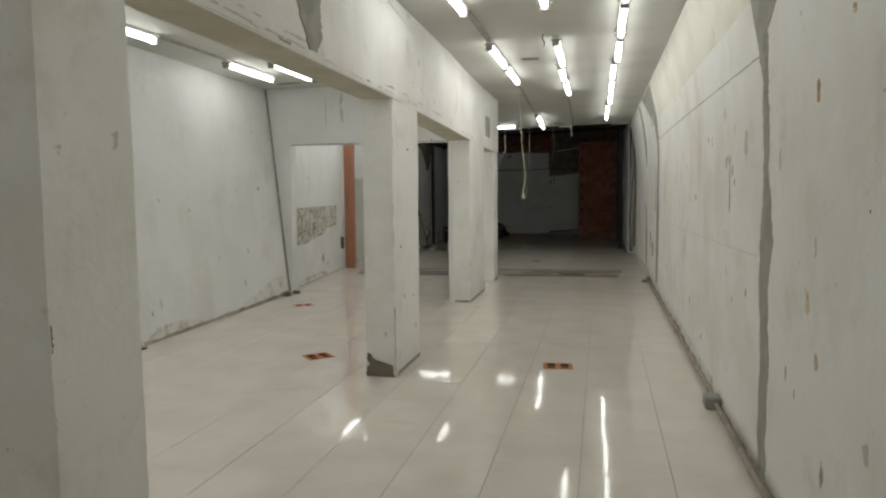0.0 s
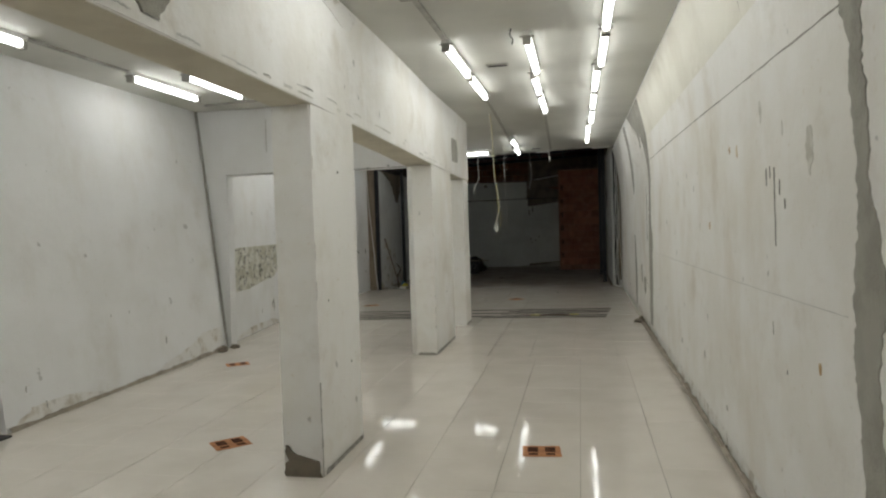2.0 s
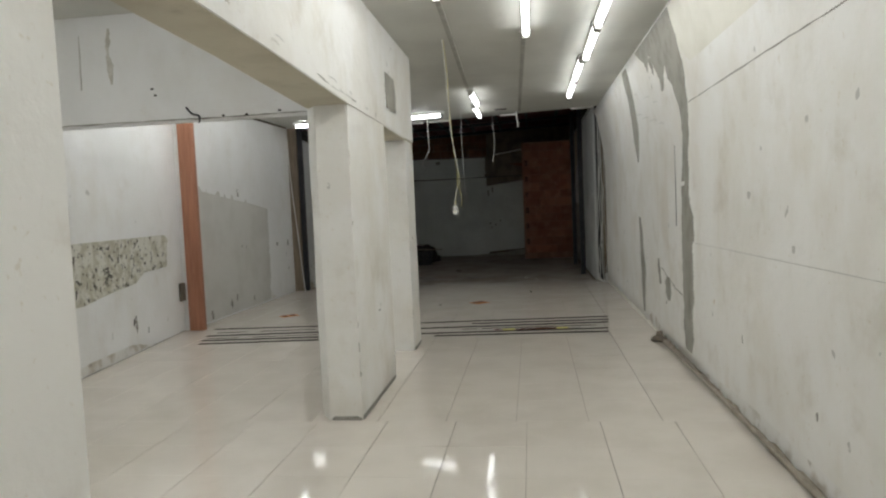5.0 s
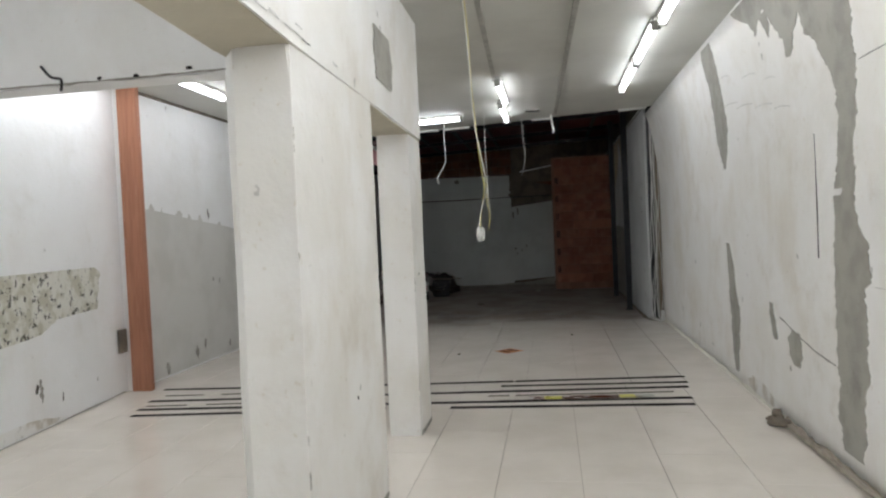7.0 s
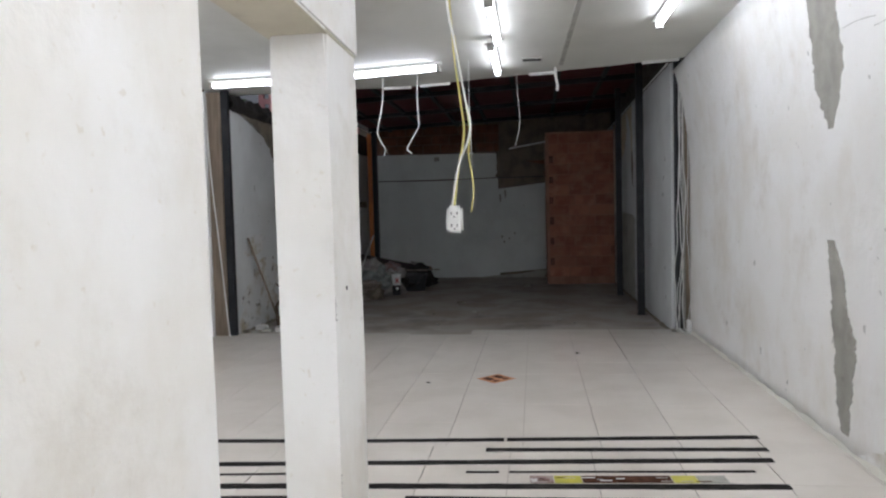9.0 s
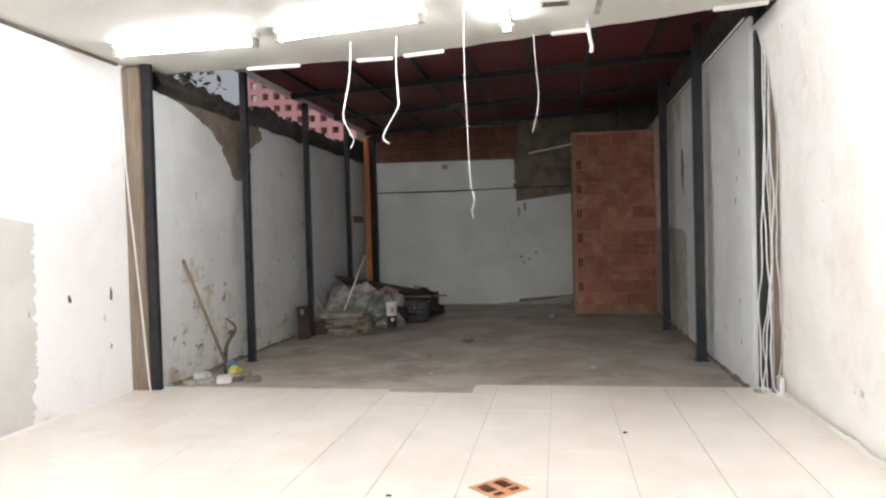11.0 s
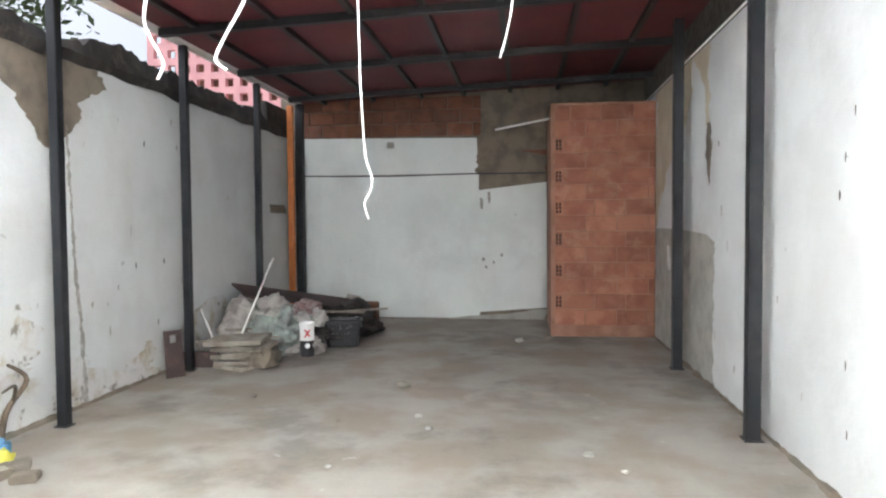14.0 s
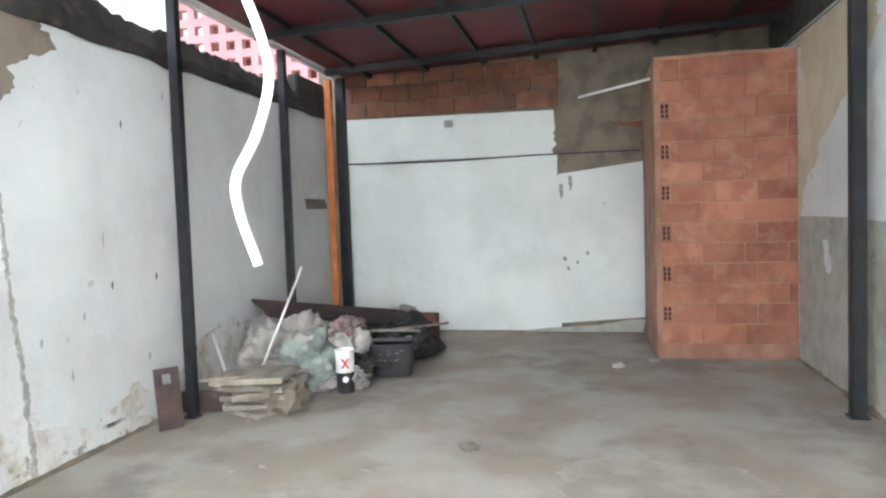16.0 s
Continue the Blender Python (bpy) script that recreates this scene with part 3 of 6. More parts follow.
# ---- doorway to the garage ----
solo("door_jamb", boxed(-5.0, 17.58, 0, -4.805, 17.7, 3.15, bevel=0.01), PALE_WOOD, "raw brown wooden jamb strip beside a steel post", "jamb", kind="structure")
solo("door_post", boxed(-4.8, 17.6, GZ, -4.7, 17.665, 3.45, bevel=0.008), STEEL_DARK, "black steel post at the garage doorway", "post")
solo("door_jamb", boxed(0.965, 17.78, 0, 1.028, 17.89, 3.15, bevel=0.008), PALE_WOOD, "raw brown wooden strip behind loose cables", "jamb", kind="structure")
solo("door_post", boxed(0.87, 17.79, GZ, 0.945, 17.893, 3.45, bevel=0.008), STEEL_DARK, "black steel post with white cables hanging along it", "post")
solo("conduit_pipe", tube(bmesh.new(), [(0.955, 17.765, 0.0), (0.955, 17.765, 3.15)], 0.014), CONDUIT, "upright grey conduit pipe", "pipe", smooth=True)
rnd = random.Random(11)
for k, (x, ph, low) in enumerate(((0.9, 0.0, -0.06), (0.915, 1.3, -0.03), (0.95, 2.4, -0.01), (0.995, 4.1, 0.0), (0.93, 5.2, -0.045))):
    pts = []
    for j in range(21):
        z = 3.16 - j * 0.154
        sway = 0.012 + 0.016 * (j > 8) + 0.012 * (j > 14)
        pts.append((x + sway * math.sin(j * (0.34 + 0.09 * k) + ph) * (0.6 + 0.4 * math.sin(j * 1.3 + k)) + low * (j / 20) ** 3, 17.745 - 0.012 * k + 0.015 * rnd.random(), z))
    pts += [(x + low + 0.02, 17.7 - 0.01 * k, 0.03), (x + 0.05, 17.66, 0.012), (x + 0.02, 17.61 + 0.015 * k, 0.008)]
    solo("loose_cable", tube(bmesh.new(), pts, 0.0065 if k < 3 else 0.005, 6, 4), CABLE_WHITE, "loose wavy white cable hanging to the floor", "cable", group="cables at the doorway", smooth=True)
solo("jamb_cable", tube(bmesh.new(), [(-4.97, 17.55, 3.1), (-4.94, 17.54, 2.2), (-4.86, 17.54, 1.2), (-4.78, 17.55, 0.1), (-4.76, 17.55, 0.0)], 0.009, 6, 6), CABLE_WHITE,
     "white cable hanging down a wooden jamb", "cable", smooth=True)

# ---- garage posts ----
def steel_post(x, y, z1, w=0.1, mat=STEEL_DARK, label="black steel post on a base plate"):
    post = thing("steel_post", (x, y, GZ), label, "post", group="garage posts")
    part("shaft", boxed(x - w / 2, y - w / 2, GZ, x + w / 2, y + w / 2, z1, bevel=0.006), mat, post)
    part("base_plate", boxed(x - w * 0.68, y - w * 0.68, GZ, x + w * 0.68, y + w * 0.68, GZ + 0.01), mat, post)
    return post


for y in (19.28, 21.3, 23.3):
    steel_post(-4.54, y, roof_z(-4.54) - 0.06, 0.08)
steel_post(-4.6, 25.25, roof_z(-4.6), 0.12)
steel_post(-4.62, 24.85, 3.42, 0.09, ORANGE_PAINT, "orange painted steel post in the corner")
steel_post(0.7, 19.45, roof_z(0.7) - 0.05, 0.098)
steel_post(0.69, 21.85, roof_z(0.7) - 0.05, 0.1)

# ---- back wall: white panels ----
bm = boxed(-4.66, 25.44, GZ + 0.02, -1.66, 25.48, 2.34, bevel=0.006)
white_wall = solo("white_render_panel", bm, PANEL_WHITE, "smooth white rendered panel on the back wall", "wall panel", kind="structure")
bm = bmesh.new()
hexa(bm, [(-4.66, 25.446, 2.352), (-1.67, 25.446, 2.352), (-1.67, 25.48, 2.352), (-4.66, 25.48, 2.352)],
     [(-4.66, 25.446, 2.97), (-1.7, 25.446, 2.93), (-1.7, 25.48, 2.93), (-4.66, 25.48, 2.97)])
solo("white_upper_panel", bm, PANEL_WHITE, "white painted band above a dark cable", "wall panel", kind="structure")
bm = bmesh.new()
hexa(bm, [(-1.66, 25.444, GZ + 0.12), (-0.57, 25.444, GZ + 0.2), (-0.57, 25.48, GZ + 0.2), (-1.66, 25.48, GZ + 0.12)],
     [(-1.66, 25.444, 2.08), (-0.57, 25.444, 2.2), (-0.57, 25.48, 2.2), (-1.66, 25.48, 2.08)])
solo("white_side_panel", bm, PANEL_WHITE, "white rendered panel with a slanting top", "wall panel", kind="structure")
solo("wall_cable", tube(bmesh.new(), [(-4.6, 25.43, 2.345), (-3.2, 25.43, 2.325), (-1.9, 25.43, 2.345), (-0.6, 25.43, 2.34)], 0.012, 6), PLASTIC_BLACK, "thin black cable across the back wall", "cable", smooth=True)
solo("junction_box", boxed(-3.18, 25.41, 2.78, -3.06, 25.446, 2.88, bevel=0.01), CONDUIT, "small grey junction box on the back wall", "electrical box")
solo("wall_lamp_tube", tube(bmesh.new(), [(-1.36, 24.7, 2.95), (-0.56, 24.25, 3.03)], 0.016, 8), CABLE_WHITE, "unlit white tube fixed beside the block wall", "tube", smooth=True)


# ---- block wall ----
BW, BH, GAPB = 0.42, 0.216, 0.013


def block_mesh(w, h, d, holes):
    bm = bmesh.new()
    if holes:
        hw = 0.03
        xs, zs = [0, 0.012, 0.012 + hw, 0.056, 0.056 + hw, w], [0]
        for k in range(3):
            c = h * (k + 1) / 4
            zs += [c - 0.021, c + 0.021]
        zs.append(h)
        g = [[bm.verts.new((x, 0, z)) for z in zs] for x in xs]
        for i in range(5):
            for j in range(len(zs) - 1):
                ring = (g[i][j], g[i + 1][j], g[i + 1][j + 1], g[i][j + 1])
                if i % 2 and j % 2:
                    # shallow hole; the shade of a deep one is its back face's colour
                    deep = [bm.verts.new(v.co + Vector((0, 0.011, 0))) for v in ring]
                    for k in range(4):
                        bm.faces.new((ring[k], ring[(k + 1) % 4], deep[(k + 1) % 4], deep[k]))
                    bm.faces.new(deep).material_index = 1
                else:
                    bm.faces.new(ring)
        hexa(bm, [(0, 0.004, 0), (w, 0.004, 0), (w, 0.008, 0), (0, 0.008, 0)], [(0, 0.004, h), (w, 0.004, h), (w, 0.008, h), (0, 0.008, h)])
        bm.faces.ensure_lookup_table()
        bmesh.ops.delete(bm, geom=[f for f in bm.faces[-6:]], context="FACES")
    else:
        c = 0.006
        hexa(bm, [(0, c, 0), (w, c, 0), (w, d, 0), (0, d, 0)], [(0, c, h), (w, c, h), (w, d, h), (0, d, h)])
        a = [bm.verts.new(p) for p in ((0, c, 0), (w, c, 0), (w, c, h), (0, c, h))]
        b = [bm.verts.new(p) for p in ((c, 0, c), (w - c, 0, c), (w - c, 0, h - c), (c, 0, h - c))]
        for k in range(4):
            bm.faces.new((a[k], a[(k + 1) % 4], b[(k + 1) % 4], b[k]))
        bm.faces.new(b)
    return bm


WX0, WX1, WY, WTOP = -0.575, 0.84, 23.85, 3.2
block_wall = solo("block_wall", boxed(WX0 + 0.01, WY + 0.012, GZ, WX1, 25.48, WTOP - 0.02), MORTAR, "hollow red clay block wall without plaster", "wall", kind="structure")
shapes = {}


def lay_blocks(parent, x0, x1, y, z0, courses, mat, ends=(), rnd=None, low=None):
    for r in range(courses):
        z, x = z0 + r * BH, x0
        first = True
        while x < x1 - 0.03:
            header = first and r in ends
            w = 0.12 if header else (BW / 2 if first and r % 2 else BW)
            w = min(w, x1 - x)
            h = BH
            key = (round(w, 3), header, mat.name)
            if key not in shapes:
                shapes[key] = finish(block_mesh(w - GAPB, h - GAPB, 0.1, header), "brick", [mat, DARK_SLOT])
            ob = new("brick", shapes[key])
            ob.parent = parent
            ob.location = (x + rnd.uniform(-0.002, 0.002), y + rnd.uniform(-0.004, 0.004), z + rnd.uniform(-0.002, 0.002))
            x += w
            first = False


rnd = random.Random(3)
lay_blocks(block_wall, WX0 + 0.065, WX1, WY, 0.13, 14, BRICK, ends=(1, 3, 5, 7, 9, 11), rnd=rnd)
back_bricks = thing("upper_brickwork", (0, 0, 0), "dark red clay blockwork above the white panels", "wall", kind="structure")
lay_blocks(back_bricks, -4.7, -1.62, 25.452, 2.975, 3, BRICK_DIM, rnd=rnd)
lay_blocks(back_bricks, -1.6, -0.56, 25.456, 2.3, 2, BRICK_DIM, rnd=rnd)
solo("grey_render_patch", ragged(bmesh.new(), lambda u, v, d: (u, 25.45 - d, v), [(2.05, -1.72, -1.55), (2.2, -1.75, -0.58), (2.34, -1.72, -0.56), (2.62, -1.68, -0.56), (2.74, -1.62, -1.2), (3.1, -1.64, -1.3), (3.4, -1.6, -1.25)], rnd, 0.03),
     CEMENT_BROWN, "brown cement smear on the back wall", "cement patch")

# brown post and floor grooves
solo("timber_post", boxed(-4.98, 13.42, 0, -4.77, 13.5, CEIL, bevel=0.008), BROWN_WOOD, "reddish brown painted timber post against the wall", "post")

# ---- wear on the shop's walls ----
def on_right(u, v, d):
    lean = (max(0.0, v - RJOINT) / (CEIL - RJOINT)) ** 2 * (RX - RTOP)
    return (RX - lean - d, u, v)


def on_left(u, v, d):
    return (-4.58 + 0.48 * (9.99 - u) / 12.39 - 0.33 * v / CEIL + d, u, v)


def on_inner(u, v, d):
    return (-4.66 - 0.39 * (u - 10.17) / 3.29 + d, u, v)


def on_rear(u, v, d):
    return (-4.98 + d, u, v)


def on_beam(u, v, d):
    secs = ((1.98, -1.49), (5.66, -1.51), (8.0, -1.55), (9.6, -1.61), (12.38, -1.63))
    for (a, xa), (b, xb) in zip(secs, secs[1:]):
        if u <= b:
            break
    return (xa + (xb - xa) * (u - a) / (b - a) + d + 0.004, u, v)


def on_garage_left(u, v, d):
    return (-4.77 + d, u, v)


def on_garage_right(u, v, d):
    return (0.84 - d, u, v)


def patch(name, place, rows, mat, label, seed, rough=0.02, thick=0.005, category="wall patch", group=""):
    return solo(name, ragged(bmesh.new(), place, rows, random.Random(seed), rough, thick), mat, label, category, group)


patch("cream_band", on_right, [(2.62, 0.5, 10.7), (2.7, 0.3, 10.9), (2.9, 0.2, 11.0), (3.15, 0.2, 11.05)], PLASTER_CREAM, "old cream paint band under the ceiling", 90, 0.04, 0.002)
strips = "cement repairs on the shop wall"
patch("cement_strip", on_right, [(0.0, 4.0, 4.14), (0.25, 4.0, 4.17), (0.7, 4.0, 4.16), (1.05, 4.05, 4.25), (1.3, 3.97, 4.25), (1.5, 4.04, 4.22), (1.7, 4.1, 4.23), (2.2, 4.15, 4.28), (2.4, 4.1, 4.34),
                                 (2.55, 3.75, 4.38), (2.7, 3.5, 4.4), (3.15, 3.4, 4.42)], CEMENT, "grey cement strip smeared up the plaster wall", 1, 0.016, group=strips)
patch("cement_strip", on_right, [(0.12, 11.05, 11.3), (0.3, 11.0, 11.36), (0.8, 10.98, 11.38), (1.1, 11.0, 11.38), (1.14, 10.94, 11.37), (1.34, 10.92, 11.37), (1.42, 11.03, 11.36), (1.6, 11.08, 11.34), (1.8, 11.08, 11.31), (2.0, 11.04, 11.28),
                                 (2.2, 11.0, 11.24), (2.3, 10.98, 11.3), (2.45, 10.97, 11.38), (2.56, 10.96, 11.46), (2.64, 10.96, 11.58), (2.8, 10.97, 11.62), (3.0, 10.98, 11.7), (3.15, 11.0, 11.8)],
      CEMENT, "broad grey cement repair with ragged top", 2, 0.022, group=strips)
patch("cement_tongue", on_right, [(2.57, 11.87, 11.92), (2.63, 11.8, 11.96), (2.7, 11.74, 11.97), (2.8, 11.58, 12.06), (2.87, 11.52, 12.1), (3.0, 11.5, 12.2), (3.15, 11.5, 12.3)], CEMENT, "ragged tongue of grey cement under the ceiling", 21, 0.03, 0.0045, group=strips)
patch("cement_tongue", on_right, [(2.86, 12.42, 12.47), (2.93, 12.3, 12.5), (2.98, 12.15, 12.56), (3.05, 12.05, 12.68), (3.15, 12.05, 12.85)], CEMENT, "ragged tongue of grey cement under the ceiling", 22, 0.03, 0.004, group=strips)
patch("cement_tongue", on_right, [(2.78, 12.16, 12.19), (2.86, 12.12, 12.24), (2.96, 12.1, 12.3)], CEMENT, "ragged tongue of grey cement under the ceiling", 23, 0.02, 0.0035, group=strips)
patch("cement_strip", on_right, [(1.98, 13.83, 13.88), (2.12, 13.72, 13.98), (2.3, 13.62, 14.05), (2.6, 13.63, 14.04), (3.0, 13.6, 14.02), (3.13, 13.64, 13.98)], CEMENT, "short grey cement strip under the ceiling", 3, 0.02, group=strips)
patch("cement_strip", on_right, [(0.1, 13.6, 13.7), (0.25, 13.56, 13.76), (0.65, 13.52, 13.8), (1.0, 13.62, 13.86), (1.28, 13.8, 13.88)], CEMENT, "short grey cement strip above the floor", 4, 0.02, group=strips)
patch("cement_patch", on_right, [(0.46, 12.0, 12.1), (0.52, 11.95, 12.2), (0.62, 11.97, 12.24), (0.7, 12.02, 12.16)], CEMENT, "small grey cement patch on white plaster", 5, group=strips)
patch("cement_patch", on_right, [(0.58, 12.46, 12.54), (0.7, 12.5, 12.6), (0.85, 12.58, 12.64)], CEMENT, "small grey smear on white plaster", 6, group=strips)
patch("wall_slot", on_right, [(1.24, 11.615, 11.635), (1.6, 11.612, 11.634), (2.02, 11.622, 11.64)], DARK_SLOT, "thin upright slot cut in the plaster", 7, 0.002, 0.003)
patch("white_smear", on_right, [(1.62, 11.24, 11.4), (1.66, 11.22, 11.42)], PLASTER, "white paint dab on grey cement", 78, 0.008, 0.008)
patch("wall_slot", on_right, [(1.42, 5.2, 5.215), (1.8, 5.22, 5.232)], SMUDGE, "thin upright scratch in the plaster", 8, 0.004, 0.003)


def crack(name, place, pts, w, mat, label, seed):
    rnd = random.Random(seed)
    fine = smooth_line([(u, v, 0) for u, v in pts], 14)
    bm = bmesh.new()
    last = None
    for i, p in enumerate(fine):
        k = w * rnd.uniform(0.3, 1.0)
        j = rnd.uniform(-0.4, 0.4) * w
        row = [bm.verts.new(place(p.x, p.y + j - k, 0.0015)), bm.verts.new(place(p.x, p.y + j, 0.003)), bm.verts.new(place(p.x, p.y + j + k, 0.0015))]
        if last:
            bm.faces.new((last[0], row[0], row[1], last[1]))
            bm.faces.new((last[1], row[1], row[2], last[2]))
        last = row
    return solo(name, bm, mat, label, "wall crack", "plaster cracks")


crack("wall_crack", on_right, [(4.2, 2.3), (6.0, 2.315), (7.5, 2.325), (9.0, 2.33), (10.95, 2.325)], 0.006, SMUDGE, "long level crack high in the plaster", 1)
crack("wall_crack", on_right, [(4.3, 1.2), (6.0, 1.17), (7.5, 1.155), (9.0, 1.14), (10.9, 1.12)], 0.003, GREY_PRIMER, "long level hairline in the plaster", 2)
crack("wall_crack", on_right, [(11.4, 0.6), (11.8, 0.64), (12.4, 0.76)], 0.008, SMUDGE, "short crack beside a cement patch", 3)
for k, (u, v, w) in enumerate(((12.0, 2.26, 0.16), (12.35, 2.34, 0.2), (12.8, 2.42, 0.22), (13.2, 2.5, 0.2), (12.6, 2.62, 0.18), (12.2, 2.5, 0.12), (13.3, 2.75, 0.12))):
    crack("wall_scrape", on_right, [(u, v), (u + w, v + 0.03), (u + 2 * w, v + 0.035)], 0.005, GREY_PRIMER, "rough scrape in the plaster under the ceiling", 40 + k)
rnd = random.Random(77)
for k in range(44):
    u = rnd.uniform(2.6, 5.6) if k < 24 else rnd.uniform(5.6, 10.4)
    v = 2.4 - 0.012 * (u - 3) + rnd.choice((0.0, 0.01, 0.05)) + rnd.uniform(0, 0.012)
    w = rnd.uniform(0.06, 0.25)
    crack("chipped_edge", on_beam, [(u, v), (u + w * 0.5, v + rnd.uniform(-0.006, 0.006)), (u + w, v - 0.003)], rnd.uniform(0.004, 0.009), (SMUDGE if k % 6 == 0 else (FAINT_SMEAR, GREY_PRIMER)[k % 2]), "broken chip along the beam edge", 400 + k)
crack("lintel_crack", lambda u, v, d: (u, 9.998 - d, v), [(-4.5, 2.308), (-3.6, 2.312), (-2.7, 2.306), (-1.95, 2.312)], 0.007, SMUDGE, "dark broken edge along the lintel", 7)

patch("beam_patch", on_beam, [(2.41, 4.0, 4.1), (2.5, 3.94, 4.18), (2.62, 3.86, 4.19), (2.8, 3.78, 4.22), (3.0, 3.8, 4.2)], CEMENT, "brown cement patch on the white beam", 9, 0.025)
patch("beam_patch", on_beam, [(2.44, 10.98, 11.38), (2.6, 10.95, 11.42), (2.76, 10.97, 11.36)], CEMENT, "square cement patch on the beam", 10, 0.015)
patch("beam_patch", on_beam, [(2.99, 6.32, 6.42), (3.04, 6.1, 6.5), (3.09, 5.7, 6.55), (3.15, 5.2, 6.6)], DIRT, "grey scuffed patch at the top of the beam", 24, 0.04, 0.003)

patch("wall_slot", lambda u, v, d: (u, 9.998 - d, v), [(2.59, -3.925, -3.905), (2.8, -3.92, -3.902), (3.02, -3.915, -3.9)], GREY_PRIMER, "thin grey slot in the plaster over an opening", 79, 0.003, 0.003)
patch("lintel_streak", lambda u, v, d: (u, 9.997 - d, v), [(2.62, -3.66, -3.64), (2.72, -3.68, -3.63), (2.9, -3.68, -3.64), (3.06, -3.67, -3.65)], FAINT_SMEAR, "faint grey streak on the white lintel", 81, 0.012, 0.0025)
solo("ceiling_stub", lump(bmesh.new(), (-3.4, 6.75, CEIL - 0.02), (0.03, 0.05, 0.025), random.Random(82), 0.5, 2), PLASTIC_BLACK, "small black cable stub on the ceiling", "cable stub")
patch("peeled_patch", on_inner, [(0.7, 10.35, 11.0), (0.76, 10.3, 11.5), (0.8, 10.3, 12.1), (0.9, 10.3, 12.3), (0.92, 10.3, 12.95), (1.1, 10.3, 13.0), (1.26, 10.3, 13.0), (1.32, 10.35, 12.9)], RUBBLE_PLASTER,
      "peeled patch showing speckled rubble plaster", 11, 0.03, 0.007)
patch("grey_lower_wall", on_rear, [(0.02, 13.52, 16.3), (0.5, 13.52, 16.35), (1.4, 13.52, 16.4), (1.62, 13.52, 16.36), (1.72, 13.52, 15.6), (1.8, 13.52, 14.8), (1.9, 13.52, 13.9)], GREY_PRIMER,
      "unpainted grey lower part of the wall", 12, 0.04, 0.004)
for k, (u, w, h) in enumerate(((13.62, 0.06, 0.1), (13.95, 0.05, 0.07), (14.15, 0.04, 0.05), (14.5, 0.07, 0.06), (14.72, 0.03, 0.05), (15.0, 0.06, 0.07), (15.5, 0.05, 0.04))):
    top = 1.9 - 0.1 * (u - 13.9)
    patch("undercoat_smear", on_rear, [(top - 0.08, u - w * 1.6, u + w * 1.4), (top + h * 0.3, u - w, u + w * 0.8), (top + h, u - w * 0.3, u + w * 0.2)], GREY_PRIMER, "ragged brush mark of grey undercoat", 600 + k, 0.02, 0.0035, group="brush marks on the wall")
# thin brown strip along the top of the rear wall
solo("ceiling_joint", boxed(-4.978, 13.6, CEIL - 0.03, -4.955, 17.5, CEIL - 0.003), CEMENT_BROWN, "thin dark strip between wall and ceiling", "joint", kind="structure")
solo("wall_switch_hole", boxed(-5.02, 13.28, 0.42, -4.99, 13.4, 0.66, bevel=0.004), CEMENT_BROWN, "dark hole in the wall beside the timber post", "wall hole")

# dirt along the feet of the walls
for k, (place, rows) in enumerate(((on_left, [(0.02, 8.3, 9.95), (0.08, 8.5, 9.96), (0.18, 9.0, 9.96), (0.3, 9.4, 9.95)]), (on_left, [(0.02, 6.3, 7.8), (0.06, 6.35, 7.4), (0.14, 6.5, 6.9)]),
                                  (on_rear, [(0.02, 14.2, 16.6), (0.08, 14.4, 16.5), (0.2, 15.0, 16.2), (0.3, 15.4, 15.9)]), (on_right, [(0.03, 4.6, 10.8), (0.08, 5.0, 10.6), (0.14, 6.5, 9.5)]),
                                  (on_right, [(0.03, 12.5, 13.5), (0.1, 12.6, 13.4), (0.16, 12.8, 13.2)]), (on_inner, [(0.02, 10.4, 12.4), (0.07, 10.6, 12.2), (0.12, 11.0, 11.9)]))):
    patch("wall_dirt", place, rows, DIRT, "brownish dirt along the wall foot", 160 + k, 0.06, 0.002, "wall dirt", "dirt on the wall feet")
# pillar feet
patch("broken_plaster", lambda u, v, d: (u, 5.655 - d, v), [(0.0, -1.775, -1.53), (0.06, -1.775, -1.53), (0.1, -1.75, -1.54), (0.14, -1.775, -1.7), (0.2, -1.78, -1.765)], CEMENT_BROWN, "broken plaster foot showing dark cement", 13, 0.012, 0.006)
crack("pillar_crack", lambda u, v, d: (-1.53 + v * 0.02 + 0.012 + d, 5.655 + v, u), [(0.0, 0.0), (0.2, 0.004), (0.42, 0.0)], 0.012, SMUDGE, "chipped edge up the pillar", 14)
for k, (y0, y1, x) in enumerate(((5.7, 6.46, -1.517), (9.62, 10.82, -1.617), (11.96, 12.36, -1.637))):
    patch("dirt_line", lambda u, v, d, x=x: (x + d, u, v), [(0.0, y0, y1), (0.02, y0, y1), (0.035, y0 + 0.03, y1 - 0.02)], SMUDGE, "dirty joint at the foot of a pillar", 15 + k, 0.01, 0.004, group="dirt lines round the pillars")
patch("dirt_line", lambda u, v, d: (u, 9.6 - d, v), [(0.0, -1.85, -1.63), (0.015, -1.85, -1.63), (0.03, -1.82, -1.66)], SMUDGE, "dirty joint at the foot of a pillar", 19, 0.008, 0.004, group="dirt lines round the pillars")

